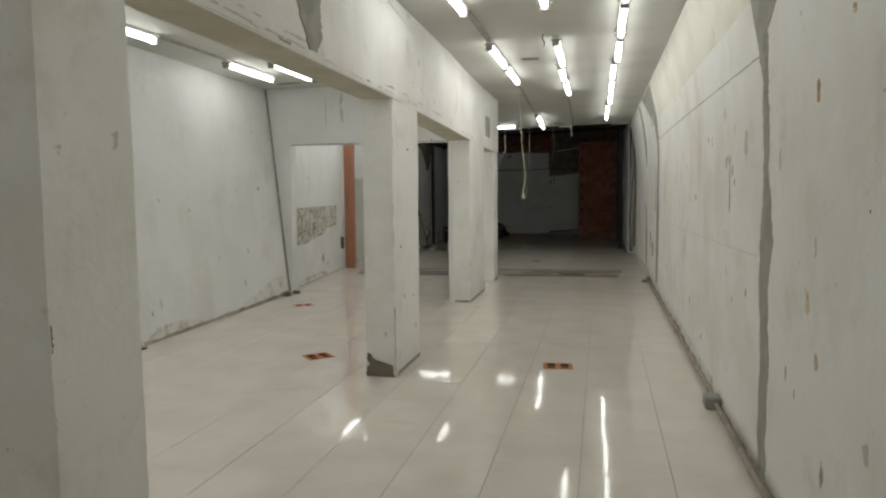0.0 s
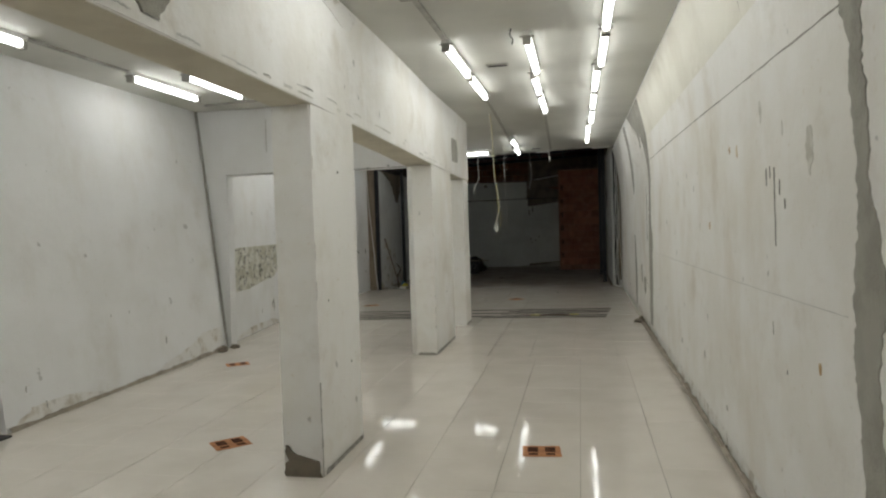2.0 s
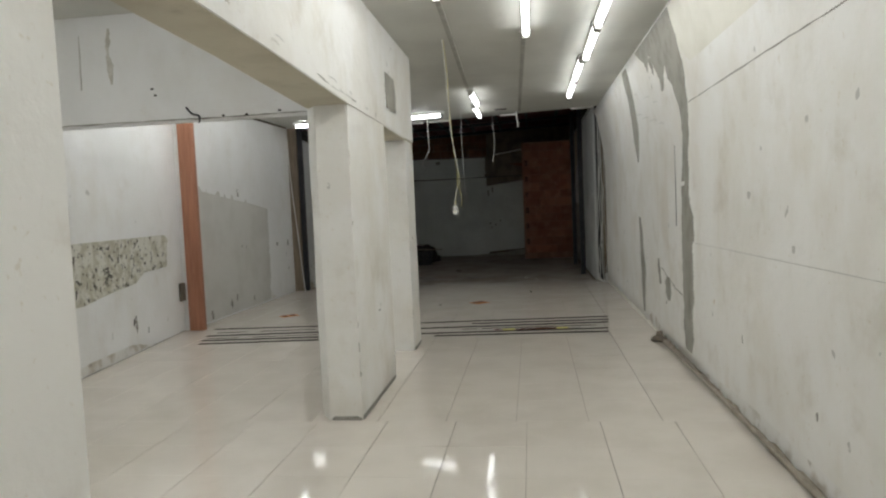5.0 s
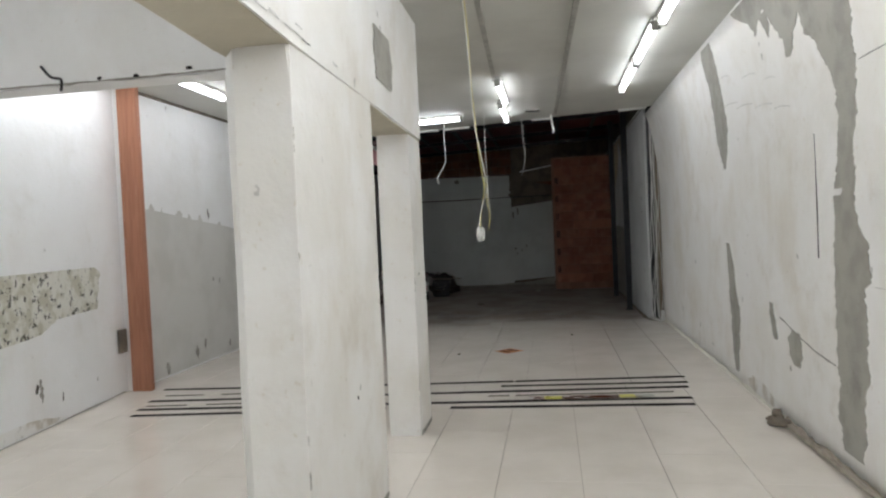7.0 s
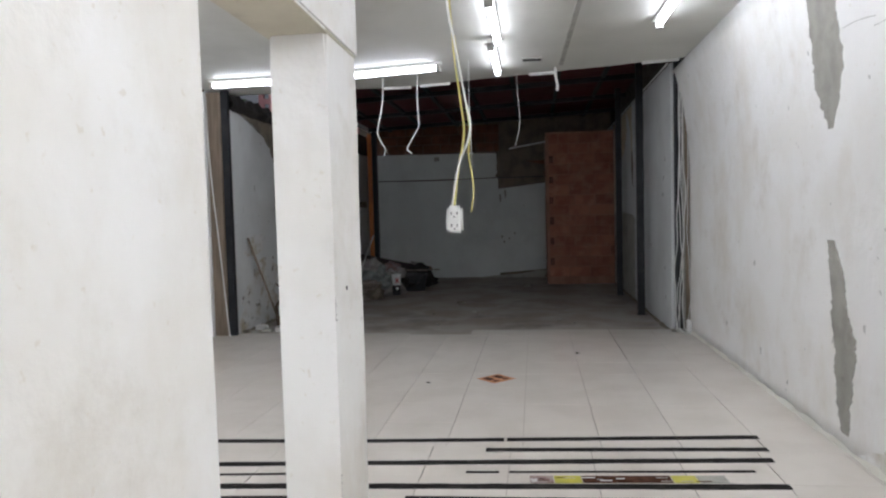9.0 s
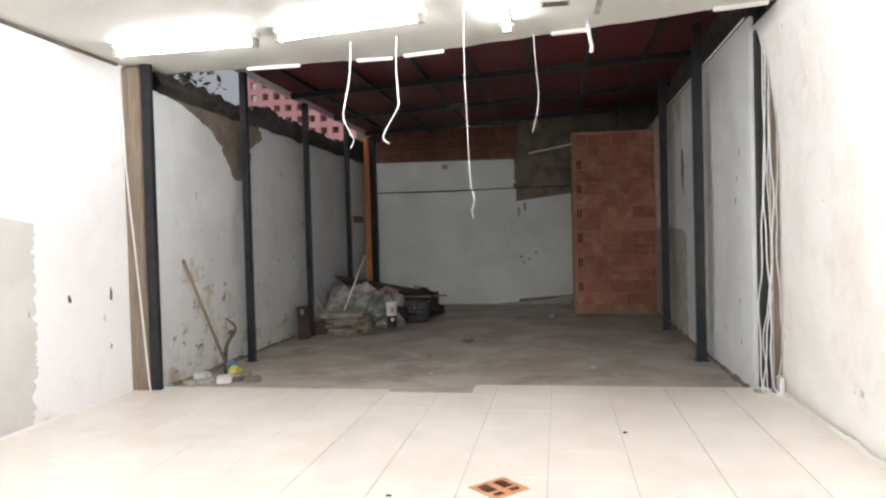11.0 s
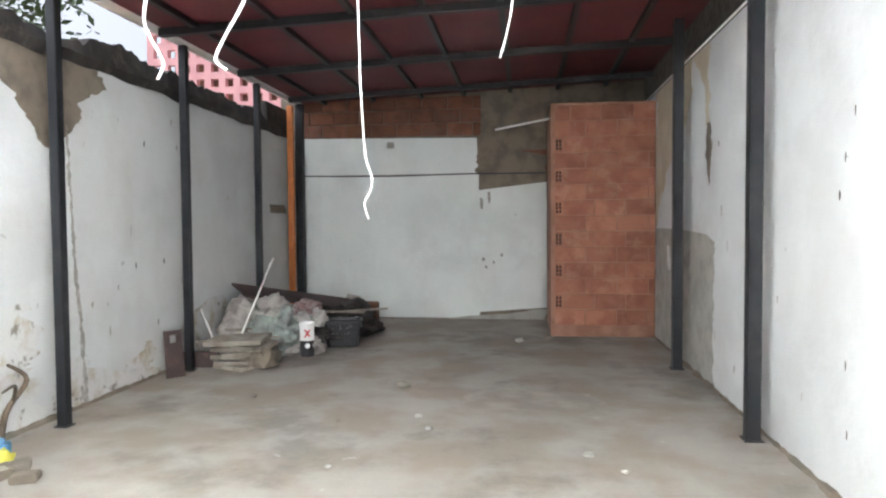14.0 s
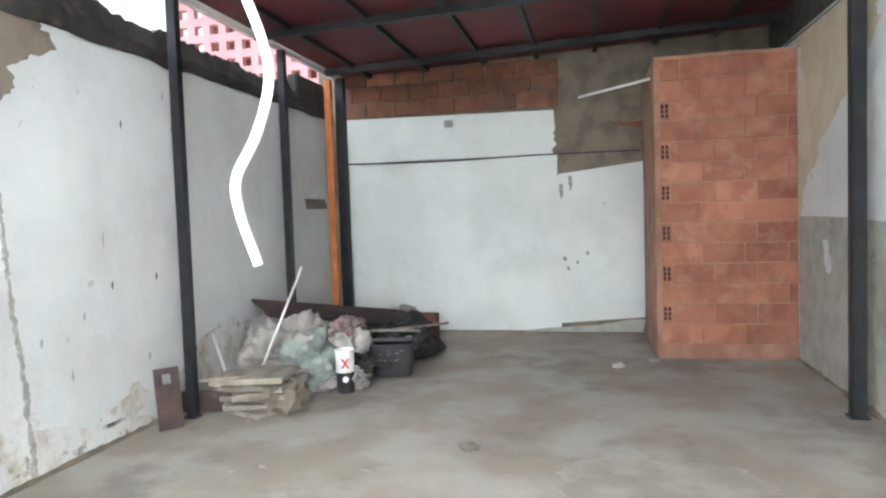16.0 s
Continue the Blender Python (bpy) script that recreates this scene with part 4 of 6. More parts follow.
# chipped upright edges of the pillars
rnd = random.Random(58)
for k in range(26):
    x, y = ((-1.516, 5.657), (-1.617, 9.597), (-1.637, 11.938), (-1.497, 1.978))[k % 4]
    z = rnd.choice((rnd.uniform(0.1, 0.6), rnd.uniform(0.1, 2.1)))
    w = rnd.uniform(0.03, 0.12)
    crack("edge_chip", lambda u, v, d, x=x, y=y: (x - 0.006 + v + d, y + 0.006 - v * 0.4 - d, u), [(z, 0.0), (z + w * 0.5, rnd.uniform(-0.004, 0.003)), (z + w, 0.0)], rnd.uniform(0.005, 0.011), (GREY_PRIMER, FAINT_SMEAR, SMUDGE)[k % 3], "chipped plaster on a pillar edge", 500 + k)

# nail holes, scuffs and rust marks
rnd = random.Random(21)
spots = [(on_right, 3.38, 1.14, RUST_MARK, 0.035), (on_right, 3.216, 0.87, RUST_MARK, 0.06), (on_right, 5.3, 1.78, SMUDGE, 0.03), (on_right, 5.05, 1.62, SMUDGE, 0.025), (on_right, 3.5, 0.65, SMUDGE, 0.03),
         (on_right, 6.2, 1.98, RUST_MARK, 0.04), (on_right, 6.9, 1.5, RUST_MARK, 0.04), (on_right, 7.6, 1.8, SMUDGE, 0.025), (on_right, 7.2, 0.5, SMUDGE, 0.03), (on_right, 8.4, 0.4, SMUDGE, 0.03),
         (on_right, 6.4, 0.3, SMUDGE, 0.03), (on_right, 9.6, 0.55, SMUDGE, 0.035), (on_right, 10.3, 0.7, RUST_MARK, 0.03), (on_right, 12.2, 0.42, SMUDGE, 0.03), (on_right, 15.2, 0.3, SMUDGE, 0.025),
         (on_right, 14.6, 0.18, SMUDGE, 0.02), (on_right, 12.4, 2.7, SMUDGE, 0.03), (on_right, 2.9, 2.2, RUST_MARK, 0.05), (on_right, 5.6, 2.7, SMUDGE, 0.03),
         (on_left, 6.5, 0.3, SMUDGE, 0.025), (on_left, 6.7, 0.12, SMUDGE, 0.03), (on_left, 8.6, 0.35, SMUDGE, 0.04), (on_left, 9.3, 0.15, SMUDGE, 0.06), (on_left, 7.7, 0.75, SMUDGE, 0.02),
         (on_left, 8.0, 0.75, SMUDGE, 0.02), (on_inner, 12.0, 0.36, CEMENT_DARK, 0.055), (on_inner, 12.06, 0.33, SMUDGE, 0.08), (on_inner, 12.35, 0.22, CEMENT_DARK, 0.045), (on_inner, 12.9, 0.25, SMUDGE, 0.03), (on_inner, 11.5, 0.3, SMUDGE, 0.03),
         (on_rear, 15.2, 1.85, SMUDGE, 0.05), (on_rear, 15.4, 1.0, SMUDGE, 0.03), (on_rear, 14.75, 0.17, SMUDGE, 0.08), (on_rear, 14.95, 0.24, SMUDGE, 0.06), (on_rear, 14.1, 0.1, SMUDGE, 0.08), (on_rear, 16.3, 0.9, SMUDGE, 0.03), (on_rear, 15.6, 0.15, SMUDGE, 0.06)]
spots += [(on_rear, 16.76, 0.976, CEMENT_DARK, 0.05), (on_rear, 17.3, 0.974, CEMENT_DARK, 0.05), (on_rear, 17.28, 0.485, SMUDGE, 0.03), (on_rear, 15.18, 1.884, CEMENT_DARK, 0.05), (on_rear, 15.236, 1.033, SMUDGE, 0.035),
          (on_right, 5.364, 1.76, SMUDGE, 0.035), (on_right, 5.138, 1.7, SMUDGE, 0.03), (on_right, 4.7, 1.83, FAINT_SMEAR, 0.09), (on_right, 6.0, 1.95, RUST_MARK, 0.06), (on_right, 5.08, 1.97, FAINT_SMEAR, 0.035), (on_right, 5.45, 2.1, FAINT_SMEAR, 0.05),
          (on_right, 7.32, 1.486, FAINT_SMEAR, 0.05), (on_right, 5.27, 1.013, SMUDGE, 0.035), (on_right, 5.04, 0.84, CEMENT_DARK, 0.01), (on_right, 4.6, 0.95, RUST_MARK, 0.06), (on_right, 3.3, 1.974, RUST_MARK, 0.07), (on_right, 3.35, 1.09, RUST_MARK, 0.07),
          (on_right, 3.87, 1.72, FAINT_SMEAR, 0.06), (on_right, 2.706, 1.5, CEMENT_DARK, 0.006), (on_right, 3.27, 1.335, FAINT_SMEAR, 0.045), (on_right, 2.48, 1.15, SMUDGE, 0.012), (on_right, 3.655, 0.703, SMUDGE, 0.03), (on_right, 3.09, 0.45, SMUDGE, 0.06)]
for k, (place, u, v, mat, r) in enumerate(spots):
    tall, r = rnd.uniform(1.0, 2.0), r * 0.65
    if mat is RUST_MARK:
        tall *= 0.55
    patch("wall_mark", place, [(v - r * tall, u - r * 0.2, u + r * 0.15), (v - r * 0.4, u - r * 0.6, u + r * 0.5), (v + r * 0.4, u - r * 0.5, u + r * 0.6), (v + r * tall, u - r * 0.15, u + r * 0.25)], mat,
          "rusty brown mark on plaster" if mat is RUST_MARK else ("grey smear on plaster" if mat is FAINT_SMEAR else "dark scuff on plaster"), 30 + k, r * 0.35, 0.0075 if place is on_rear else 0.0025, "wall mark", "wall marks")
for k, (y, z) in enumerate(((6.1, 1.95), (6.25, 0.62), (5.85, 1.1), (10.3, 0.7), (12.1, 1.2))):
    x = -1.514 if y < 7 else (-1.614 if y < 11 else -1.634)
    patch("nail_hole", lambda u, v, d, x=x: (x + d, u, v), [(z - 0.008, y - 0.0015, y + 0.0015), (z, y - 0.004, y + 0.004), (z + 0.008, y - 0.002, y + 0.0015)], CEMENT_DARK, "small dark nail hole in a pillar", 80 + k, 0.002, 0.002, "nail hole", "nail holes")

# ---- feet of the walls: old cement fillet and conduit ----
def fillet(name, place, u0, u1, mat, label, seed, h=0.035, w=0.05):
    rnd = random.Random(seed)
    bm = bmesh.new()
    last = None
    n = int((u1 - u0) / 0.06)
    for i in range(n + 1):
        u = u0 + (u1 - u0) * i / n
        k = 0.5 + 0.5 * abs(noise.noise(Vector((u * 2.3, seed, 0)))) * 2 + rnd.uniform(-0.15, 0.15)
        ring = []
        for a, b in ((-0.01, 0.0), (w * k, 0.002), (w * 0.6 * k, h * 0.6 * k), (0.004, h * k)):
            p = place(u, max(b, 0.0), a)
            ring.append(bm.verts.new((p[0], p[1], b + 0.001)))
        if last:
            for j in range(3):
                bm.faces.new((last[j], last[j + 1], ring[j + 1], ring[j]))
        last = ring
    return solo(name, bm, mat, label, "baseboard", kind="structure")


fillet("baseboard_right", on_right, 1.0, 12.3, DUSTY, "broken cement fillet along the wall foot", 1, 0.06, 0.045)
fillet("baseboard_right_rear", on_right, 12.3, 17.8, PLASTER_CREAM, "pale cove of mortar along the wall foot", 2, 0.045, 0.022)
fillet("baseboard_left", on_left, 6.26, 9.95, DUSTY, "dirty broken fillet along the wall foot", 3, 0.055, 0.05)
fillet("baseboard_inner", on_inner, 10.3, 13.4, CEMENT, "thin dirty joint along the wall foot", 4, 0.018, 0.015)
solo("floor_conduit", tube(bmesh.new(), [(0.99, 1.0, 0.042), (0.99, 5.2, 0.04), (0.992, 8.0, 0.044), (0.975, 12.1, 0.03)], 0.016, 8, 10), DUSTY, "grey conduit lying along the wall foot", "conduit", smooth=True)
bm = boxed(0.915, 5.27, 0.0, 1.026, 5.42, 0.085, bevel=0.008)
solo("junction_block", bm, CEMENT, "grey cement junction box on the floor conduit", "electrical box")
solo("junction_block", lump(lump(lump(bmesh.new(), (0.95, 12.22, 0.02), (0.08, 0.07, 0.032), random.Random(4), 0.6, flat=0.0), (0.99, 12.4, 0.025), (0.04, 0.08, 0.05), random.Random(5), 0.6, flat=0.0), (0.93, 12.36, 0.012), (0.035, 0.03, 0.02), random.Random(6), 0.6, flat=0.0), CEMENT_BROWN, "lump of broken cement at the wall foot", "rubble")
solo("corner_conduit", tube(bmesh.new(), [(-4.88, 9.95, 3.16), (-4.79, 9.95, 2.3), (-4.72, 9.95, 1.6), (-4.63, 9.95, 0.7), (-4.56, 9.93, 0.1), (-4.53, 9.88, 0.01)], 0.016, 8, 6), CONDUIT, "grey conduit bent down the wall corner", "conduit", smooth=True)
for k, (x, y, s) in enumerate(((-4.62, 9.85, 0.07), (-4.5, 9.7, 0.05), (-4.45, 9.95, 0.05))):
    solo("rubble_heap", lump(bmesh.new(), (x, y, 0.02), (s * 1.3, s, s * 0.7), random.Random(50 + k), 0.5, flat=0.0), CEMENT_BROWN, "small heap of broken plaster in the corner", "rubble", "rubble in the corner")

# steel door post at the side wall
post = thing("door_frame_post", (-4.5, 6.1, 0), "dark steel post on a floor plate beside the wall", "post")
bm = bmesh.new()
hexa(bm, [(-4.545, 6.07, 0), (-4.49, 6.07, 0), (-4.49, 6.13, 0), (-4.545, 6.13, 0)], [(-4.605, 6.07, 3.13), (-4.56, 6.07, 3.13), (-4.56, 6.12, 3.13), (-4.605, 6.12, 3.13)])
part("shaft", bm, STEEL_DARK, post)
for cx, cz in ((-4.556, 1.86), (-4.543, 1.266), (-4.53, 0.631)):
    part("clip", boxed(cx - 0.008, 6.062, cz - 0.018, cx + 0.012, 6.071, cz + 0.018, bevel=0.003), PLASTIC_WHITE, post, "small white clip")
part("floor_plate", boxed(-4.56, 5.8, 0.0, -4.33, 6.19, 0.014, bevel=0.004), STEEL_DARK, post)
solo("meter_box", boxed(-4.8, 5.72, 2.44, -4.69, 6.02, 3.13, bevel=0.01), DARK_CONDUIT, "grey metal meter box on the wall", "meter box")
solo("red_rag", lump(bmesh.new(), (-4.51, 5.97, 0.06), (0.04, 0.07, 0.07), random.Random(8), 0.5, flat=0.002), CLOTH_RED, "reddish rag behind a steel post", "rag", smooth=True)

# ---- ceiling odds and ends ----
def vent(x, y, w, d):
    v = thing("ceiling_vent", (x, y, CEIL), "small grey slotted vent in the ceiling", "vent", "ceiling vents")
    part("frame", boxed(x - w, y - d, CEIL - 0.012, x + w, y + d, CEIL - 0.001), CONDUIT, v)
    for k in range(3):
        part("slat", boxed(x - w * 0.85, y - d * 0.6 + k * d * 0.5, CEIL - 0.016, x + w * 0.85, y - d * 0.6 + k * d * 0.5 + d * 0.2, CEIL - 0.0125), DARK_SLOT, v)


vent(-0.68, 8.6, 0.11, 0.05)
vent(-0.82, 16.8, 0.11, 0.07)
solo("ceiling_hook", tube(bmesh.new(), [(-0.42, 7.35, 3.17), (-0.43, 7.37, 3.12), (-0.41, 7.39, 3.09), (-0.42, 7.4, 3.05)], 0.006, 6), PLASTIC_BLACK, "short black wire end hanging from the ceiling", "wire", smooth=True)
solo("ceiling_wire", tube(bmesh.new(), [(-3.03, 9.992, 2.4), (-2.98, 9.99, 2.345), (-2.925, 9.985, 2.33), (-2.915, 9.98, 2.3), (-2.92, 9.98, 2.27)], 0.007, 6), PLASTIC_BLACK, "short black wire end on the lintel", "wire", smooth=True)
for k, (x, z) in enumerate(((-3.3, 2.56), (-3.28, 2.51), (-2.72, 2.318), (-2.53, 2.316), (-2.26, 2.33))):
    solo("lintel_stud", lump(bmesh.new(), (x, 9.99, z), (0.014, 0.008, 0.009), random.Random(70 + k), 0.5, 1), DARK_SLOT, "small dark stud on the lintel", "stud", "studs on the lintel")

# hanging outlet
outlet = thing("hanging_outlet", (-1.1, 11.6, 1.45), "white double socket hanging on loose cables", "socket")
part("body", boxed(-1.128, 11.58, 1.44, -1.072, 11.62, 1.535, bevel=0.011), PLASTIC_WHITE, outlet)
for z in (1.466, 1.508):
    for dx in (-0.012, 0.008):
        part("slot", boxed(-1.099 + dx, 11.578, z - 0.005, -1.0965 + dx, 11.581, z + 0.005), DARK_SLOT, outlet)
    part("pin_hole", boxed(-1.1015, 11.578, z - 0.014, -1.0975, 11.581, z - 0.01), DARK_SLOT, outlet)
part("cable", tube(bmesh.new(), [(-1.165, 11.62, 3.165), (-1.14, 11.61, 2.86), (-1.125, 11.6, 2.56), (-1.11, 11.6, 2.24), (-1.085, 11.6, 2.08), (-1.055, 11.6, 1.9), (-1.04, 11.6, 1.79), (-1.085, 11.6, 1.66), (-1.108, 11.6, 1.53)], 0.0042, 6, 6), CABLE_WHITE, outlet, "white cable", True)
part("cable", tube(bmesh.new(), [(-1.155, 11.63, 3.165), (-1.13, 11.62, 2.86), (-1.12, 11.615, 2.5), (-1.1, 11.615, 2.2), (-1.09, 11.61, 2.05), (-1.07, 11.61, 1.88), (-1.062, 11.61, 1.78), (-1.085, 11.605, 1.65), (-1.1, 11.6, 1.53)], 0.0038, 6, 6), CABLE_YELLOW, outlet, "yellowish cable", True)
part("loose_end", tube(bmesh.new(), [(-1.09, 11.63, 2.12), (-1.065, 11.63, 1.95), (-1.045, 11.63, 1.8), (-1.05, 11.63, 1.71), (-1.035, 11.63, 1.6), (-1.045, 11.63, 1.51)], 0.003, 6, 6), CABLE_YELLOW, outlet, "thin cable with a free end", True)

# loose wires by the ceiling's rear edge
def wire(pts, label, r=0.006):
    return solo("hanging_wire", tube(bmesh.new(), pts, r, 7, 6), CABLE_WHITE, label, "wire", "wires hanging from the ceiling", smooth=True)


wire([(-2.61, 17.4, 3.17), (-2.62, 17.4, 2.95), (-2.65, 17.4, 2.75), (-2.69, 17.4, 2.58), (-2.69, 17.4, 2.48), (-2.63, 17.4, 2.36), (-2.605, 17.4, 2.3), (-2.635, 17.4, 2.23)], "white wire with a curled end hanging from the ceiling", 0.008)
wire([(-2.18, 17.35, 3.17), (-2.19, 17.35, 2.9), (-2.18, 17.35, 2.67), (-2.185, 17.35, 2.56), (-2.28, 17.35, 2.4), (-2.325, 17.35, 2.3), (-2.27, 17.35, 2.25)], "white wire with a hooked end hanging from the ceiling", 0.008)
wire([(-1.504, 16.7, 3.17), (-1.509, 16.7, 2.7), (-1.499, 16.7, 2.3), (-1.494, 16.7, 2.05), (-1.484, 16.7, 1.85), (-1.476, 16.7, 1.77), (-1.460, 16.7, 1.72), (-1.456, 16.7, 1.69), (-1.467, 16.7, 1.655), (-1.484, 16.7, 1.625), (-1.482, 16.7, 1.6), (-1.470, 16.7, 1.565)], "long wavy white wire hanging from the ceiling", 0.0036)
wire([(-1.01, 17.6, 3.17), (-1.0, 17.6, 2.93), (-0.98, 17.6, 2.7), (-0.99, 17.6, 2.52), (-1.04, 17.6, 2.32)], "short white wire hanging from the ceiling", 0.005)
wire([(-0.56, 17.3, 3.17), (-0.55, 17.3, 3.05), (-0.53, 17.3, 2.95), (-0.54, 17.3, 2.9)], "thick white wire stub at the ceiling edge", 0.016)
for k, (x, y, w) in enumerate(((-3.6, 18.0, 0.28), (-2.55, 17.98, 0.18), (-2.05, 17.9, 0.2), (-0.7, 17.55, 0.16), (0.6, 17.2, 0.2))):
    solo("ceiling_flake", boxed(x - w, y - 0.01, CEIL - 0.03, x + w, y + 0.03, CEIL + 0.02, bevel=0.006, turn=(0, 2 * math.sin(k * 3), -8 if x > -2.4 else 0)), FIXTURE, "pale broken piece at the ceiling edge", "ceiling piece", "ceiling edge pieces")

# ---- floor marks ----
def sticker(x, y, w, d, turn, feet=True):
    c, s = math.cos(radians(turn)), math.sin(radians(turn))

    def quad(name, u0, v0, u1, v1, z, mat, parent, lab=""):
        bm = bmesh.new()
        n = 6
        vs = []
        for a in range(n * 4):
            e, t = divmod(a, n)
            t /= n
            u, v = ((u0 + (u1 - u0) * t, v0), (u1, v0 + (v1 - v0) * t), (u1 + (u0 - u1) * t, v1), (u0, v1 + (v0 - v1) * t))[e]
            k = 1 + 0.05 * noise.noise(Vector((u * 30 + x, v * 30 + y, 0)))
            vs.append((x + (u * c - v * s) * k, y + (u * s + v * c) * k))
        hexa(bm, [(a, b, 0.0016) for a, b in vs], [(a, b, z) for a, b in vs])
        return part(name, bm, mat, parent, lab)

    st = thing("floor_sticker", (x, y, 0), "worn orange floor sticker with dark footprints", "floor sticker", "distance stickers")
    quad("sheet", -w, -d, w, d, 0.0026, ORANGE_STICKER, st)
    if feet:
        for sx in (-0.45, 0.45):
            quad("footprint", w * (sx - 0.27), d * -0.15, w * (sx + 0.27), d * 0.75, 0.0032, STICKER_INK, st, "dark footprint")
            quad("heel_print", w * (sx - 0.24), d * -0.7, w * (sx + 0.24), d * -0.35, 0.0032, STICKER_INK, st, "dark heel print")


sticker(-0.19, 6.29, 0.13, 0.11, 5)
sticker(-2.47, 6.22, 0.13, 0.12, 45)
sticker(-1.2, 15.38, 0.13, 0.12, 45)
sticker(-3.98, 14.5, 0.13, 0.1, 40)
sticker(-3.88, 8.95, 0.13, 0.1, 35)

# each strip: its depth at x = 0.5, -2 and -4.5, its two ends and its half width
STRIPS = [(13.845, 13.63, 13.49, -1.035, 0.59, 0.034), (13.845, 13.63, 13.49, -4.66, -1.055, 0.034), (13.615, 13.46, 13.22, -1.16, 0.575, 0.032), (13.615, 13.44, 13.21, -4.48, -4.09, 0.016),
          (13.615, 13.44, 13.21, -3.91, -3.2, 0.016), (13.43, 13.225, 13.0, -4.52, 0.546, 0.036), (13.255, 13.075, 12.82, -1.0, 0.387, 0.014), (13.255, 13.075, 12.82, -1.25, -1.06, 0.014),
          (13.255, 13.065, 12.81, -4.43, -4.05, 0.014), (13.255, 13.065, 12.81, -3.86, -2.2, 0.014), (13.035, 12.875, 12.69, -4.44, 0.504, 0.036), (12.825, 12.715, 12.48, -1.54, 0.485, 0.036),
          (12.825, 12.715, 12.48, -4.37, -2.1, 0.034)]


def strip_y(x, right, middle, left):
    return right + (middle - right) * (0.5 - x) / 2.5 if x > -2 else middle + (left - middle) * (-2 - x) / 2.5


for k, (right, middle, left, x0, x1, w) in enumerate(STRIPS):
    bm = bmesh.new()
    rnd = random.Random(k)
    n = int((x1 - x0) / 0.1) + 1
    a, b = [], []
    for i in range(n + 1):
        x = x0 + (x1 - x0) * i / n
        yy = strip_y(x, right, middle, left)
        a.append((x, yy - w * rnd.uniform(0.88, 1.04)))
        b.append((x, yy + w * rnd.uniform(0.88, 1.04)))
    ring = a + b[::-1]
    hexa(bm, [(x, q, 0.0014) for x, q in ring], [(x, q, 0.0035) for x, q in ring])
    solo("floor_strip", bm, DARK_SLOT, "dark strip left in the tile floor", "floor strip", "dark strips across the floor")
scrap = thing("printed_scrap", (-0.3, 13.1, 0), "torn colourful printed strip stuck on the floor", "printed strip")
for x0, x1, mat, lab in ((-0.88, -0.75, CLOTH_RED, "pink part"), (-0.745, -0.595, YELLOW_BAG, "yellow part"), (-0.59, -0.1, STICKER_INK, "dark part"), (-0.095, 0.04, YELLOW_BAG, "yellow part"), (0.045, 0.2, CEMENT, "grey part")):
    c = 13.118 + 0.068 * ((x0 + x1) / 2 - 0.2)
    part("print", boxed(x0, c - 0.05, 0.0014, x1, c + 0.05, 0.004, turn=(0, 0, 4)), mat, scrap, lab)
rnd = random.Random(64)
for k in range(16):
    x = rnd.uniform(-0.86, 0.15)
    c = 13.118 + 0.068 * (x - 0.2) + rnd.uniform(-0.035, 0.03)
    w = rnd.uniform(0.012, 0.04)
    part("print_mark", boxed(x - w, c - 0.006, 0.0041, x + w, c + 0.006, 0.0046, turn=(0, 0, 4)), (PLASTIC_WHITE, STICKER_INK, CLOTH_GREY)[k % 3], scrap)
for k, (x, y) in enumerate(((-1.8, 15.2), (-0.4, 16.5))):
    solo("floor_crumb", lump(bmesh.new(), (x, y, 0.006), (0.02, 0.012, 0.008), random.Random(k), 0.5, 1, flat=0.0005), DARK_SLOT, "small dark crumb on the tiles", "crumb", "crumbs on the floor")

# ---- garage walls ----
patch("cement_corner", on_garage_left, [(2.18, 19.44, 19.6), (2.3, 19.38, 19.72), (2.4, 19.3, 19.84), (2.5, 19.15, 19.92), (2.6, 19.05, 19.9), (2.7, 18.95, 20.02), (2.82, 18.6, 20.08), (2.9, 18.3, 20.12), (2.948, 17.95, 20.16)], CEMENT_BROWN, "grey brown cement patch high on the wall", 101, 0.04, 0.008)
for k, (rows, lab) in enumerate((
        ([(-0.03, 17.85, 19.3), (0.1, 17.85, 19.32), (0.2, 17.85, 19.2), (0.34, 17.88, 19.34), (0.45, 17.9, 19.2), (0.55, 18.0, 19.3), (0.68, 18.25, 19.33), (0.8, 18.4, 19.2), (0.95, 18.7, 19.1)], "yellow brown mould on the wall foot"),
        ([(1.0, 18.2, 18.5), (1.08, 18.1, 18.75), (1.2, 18.3, 18.8), (1.3, 18.5, 18.7)], "yellow brown mould on the wall foot"),
        ([(-0.03, 19.42, 21.3), (0.05, 19.42, 21.1), (0.1, 19.42, 20.85), (0.16, 19.45, 20.4), (0.22, 19.5, 20.15), (0.3, 19.55, 19.9), (0.42, 19.7, 19.82)], "dark mould along the wall foot"),
        ([(0.1, 20.5, 20.9), (0.2, 20.55, 21.1), (0.3, 20.8, 21.05), (0.36, 20.9, 21.0)], "dark mould along the wall foot"),
        ([(0.0, 21.4, 23.3), (0.2, 21.4, 23.3), (0.3, 21.45, 23.0), (0.42, 21.6, 23.1), (0.5, 21.7, 22.8), (0.65, 22.2, 22.7)], "dirty stain on the wall behind a rubbish heap"))):
    patch("mould_patch", on_garage_left, rows, MOULD, lab, 102 + 11 * k, 0.09, 0.003, "wall mould", "mould on the garage wall")
patch("wall_crack", on_garage_left, [(0.0, 19.84, 19.9), (0.6, 19.82, 19.88), (1.3, 19.75, 19.78), (2.1, 19.71, 19.75), (2.4, 19.7, 19.72)], SMUDGE, "dark upright crack in the garage wall", 105, 0.014, 0.008, "wall crack")
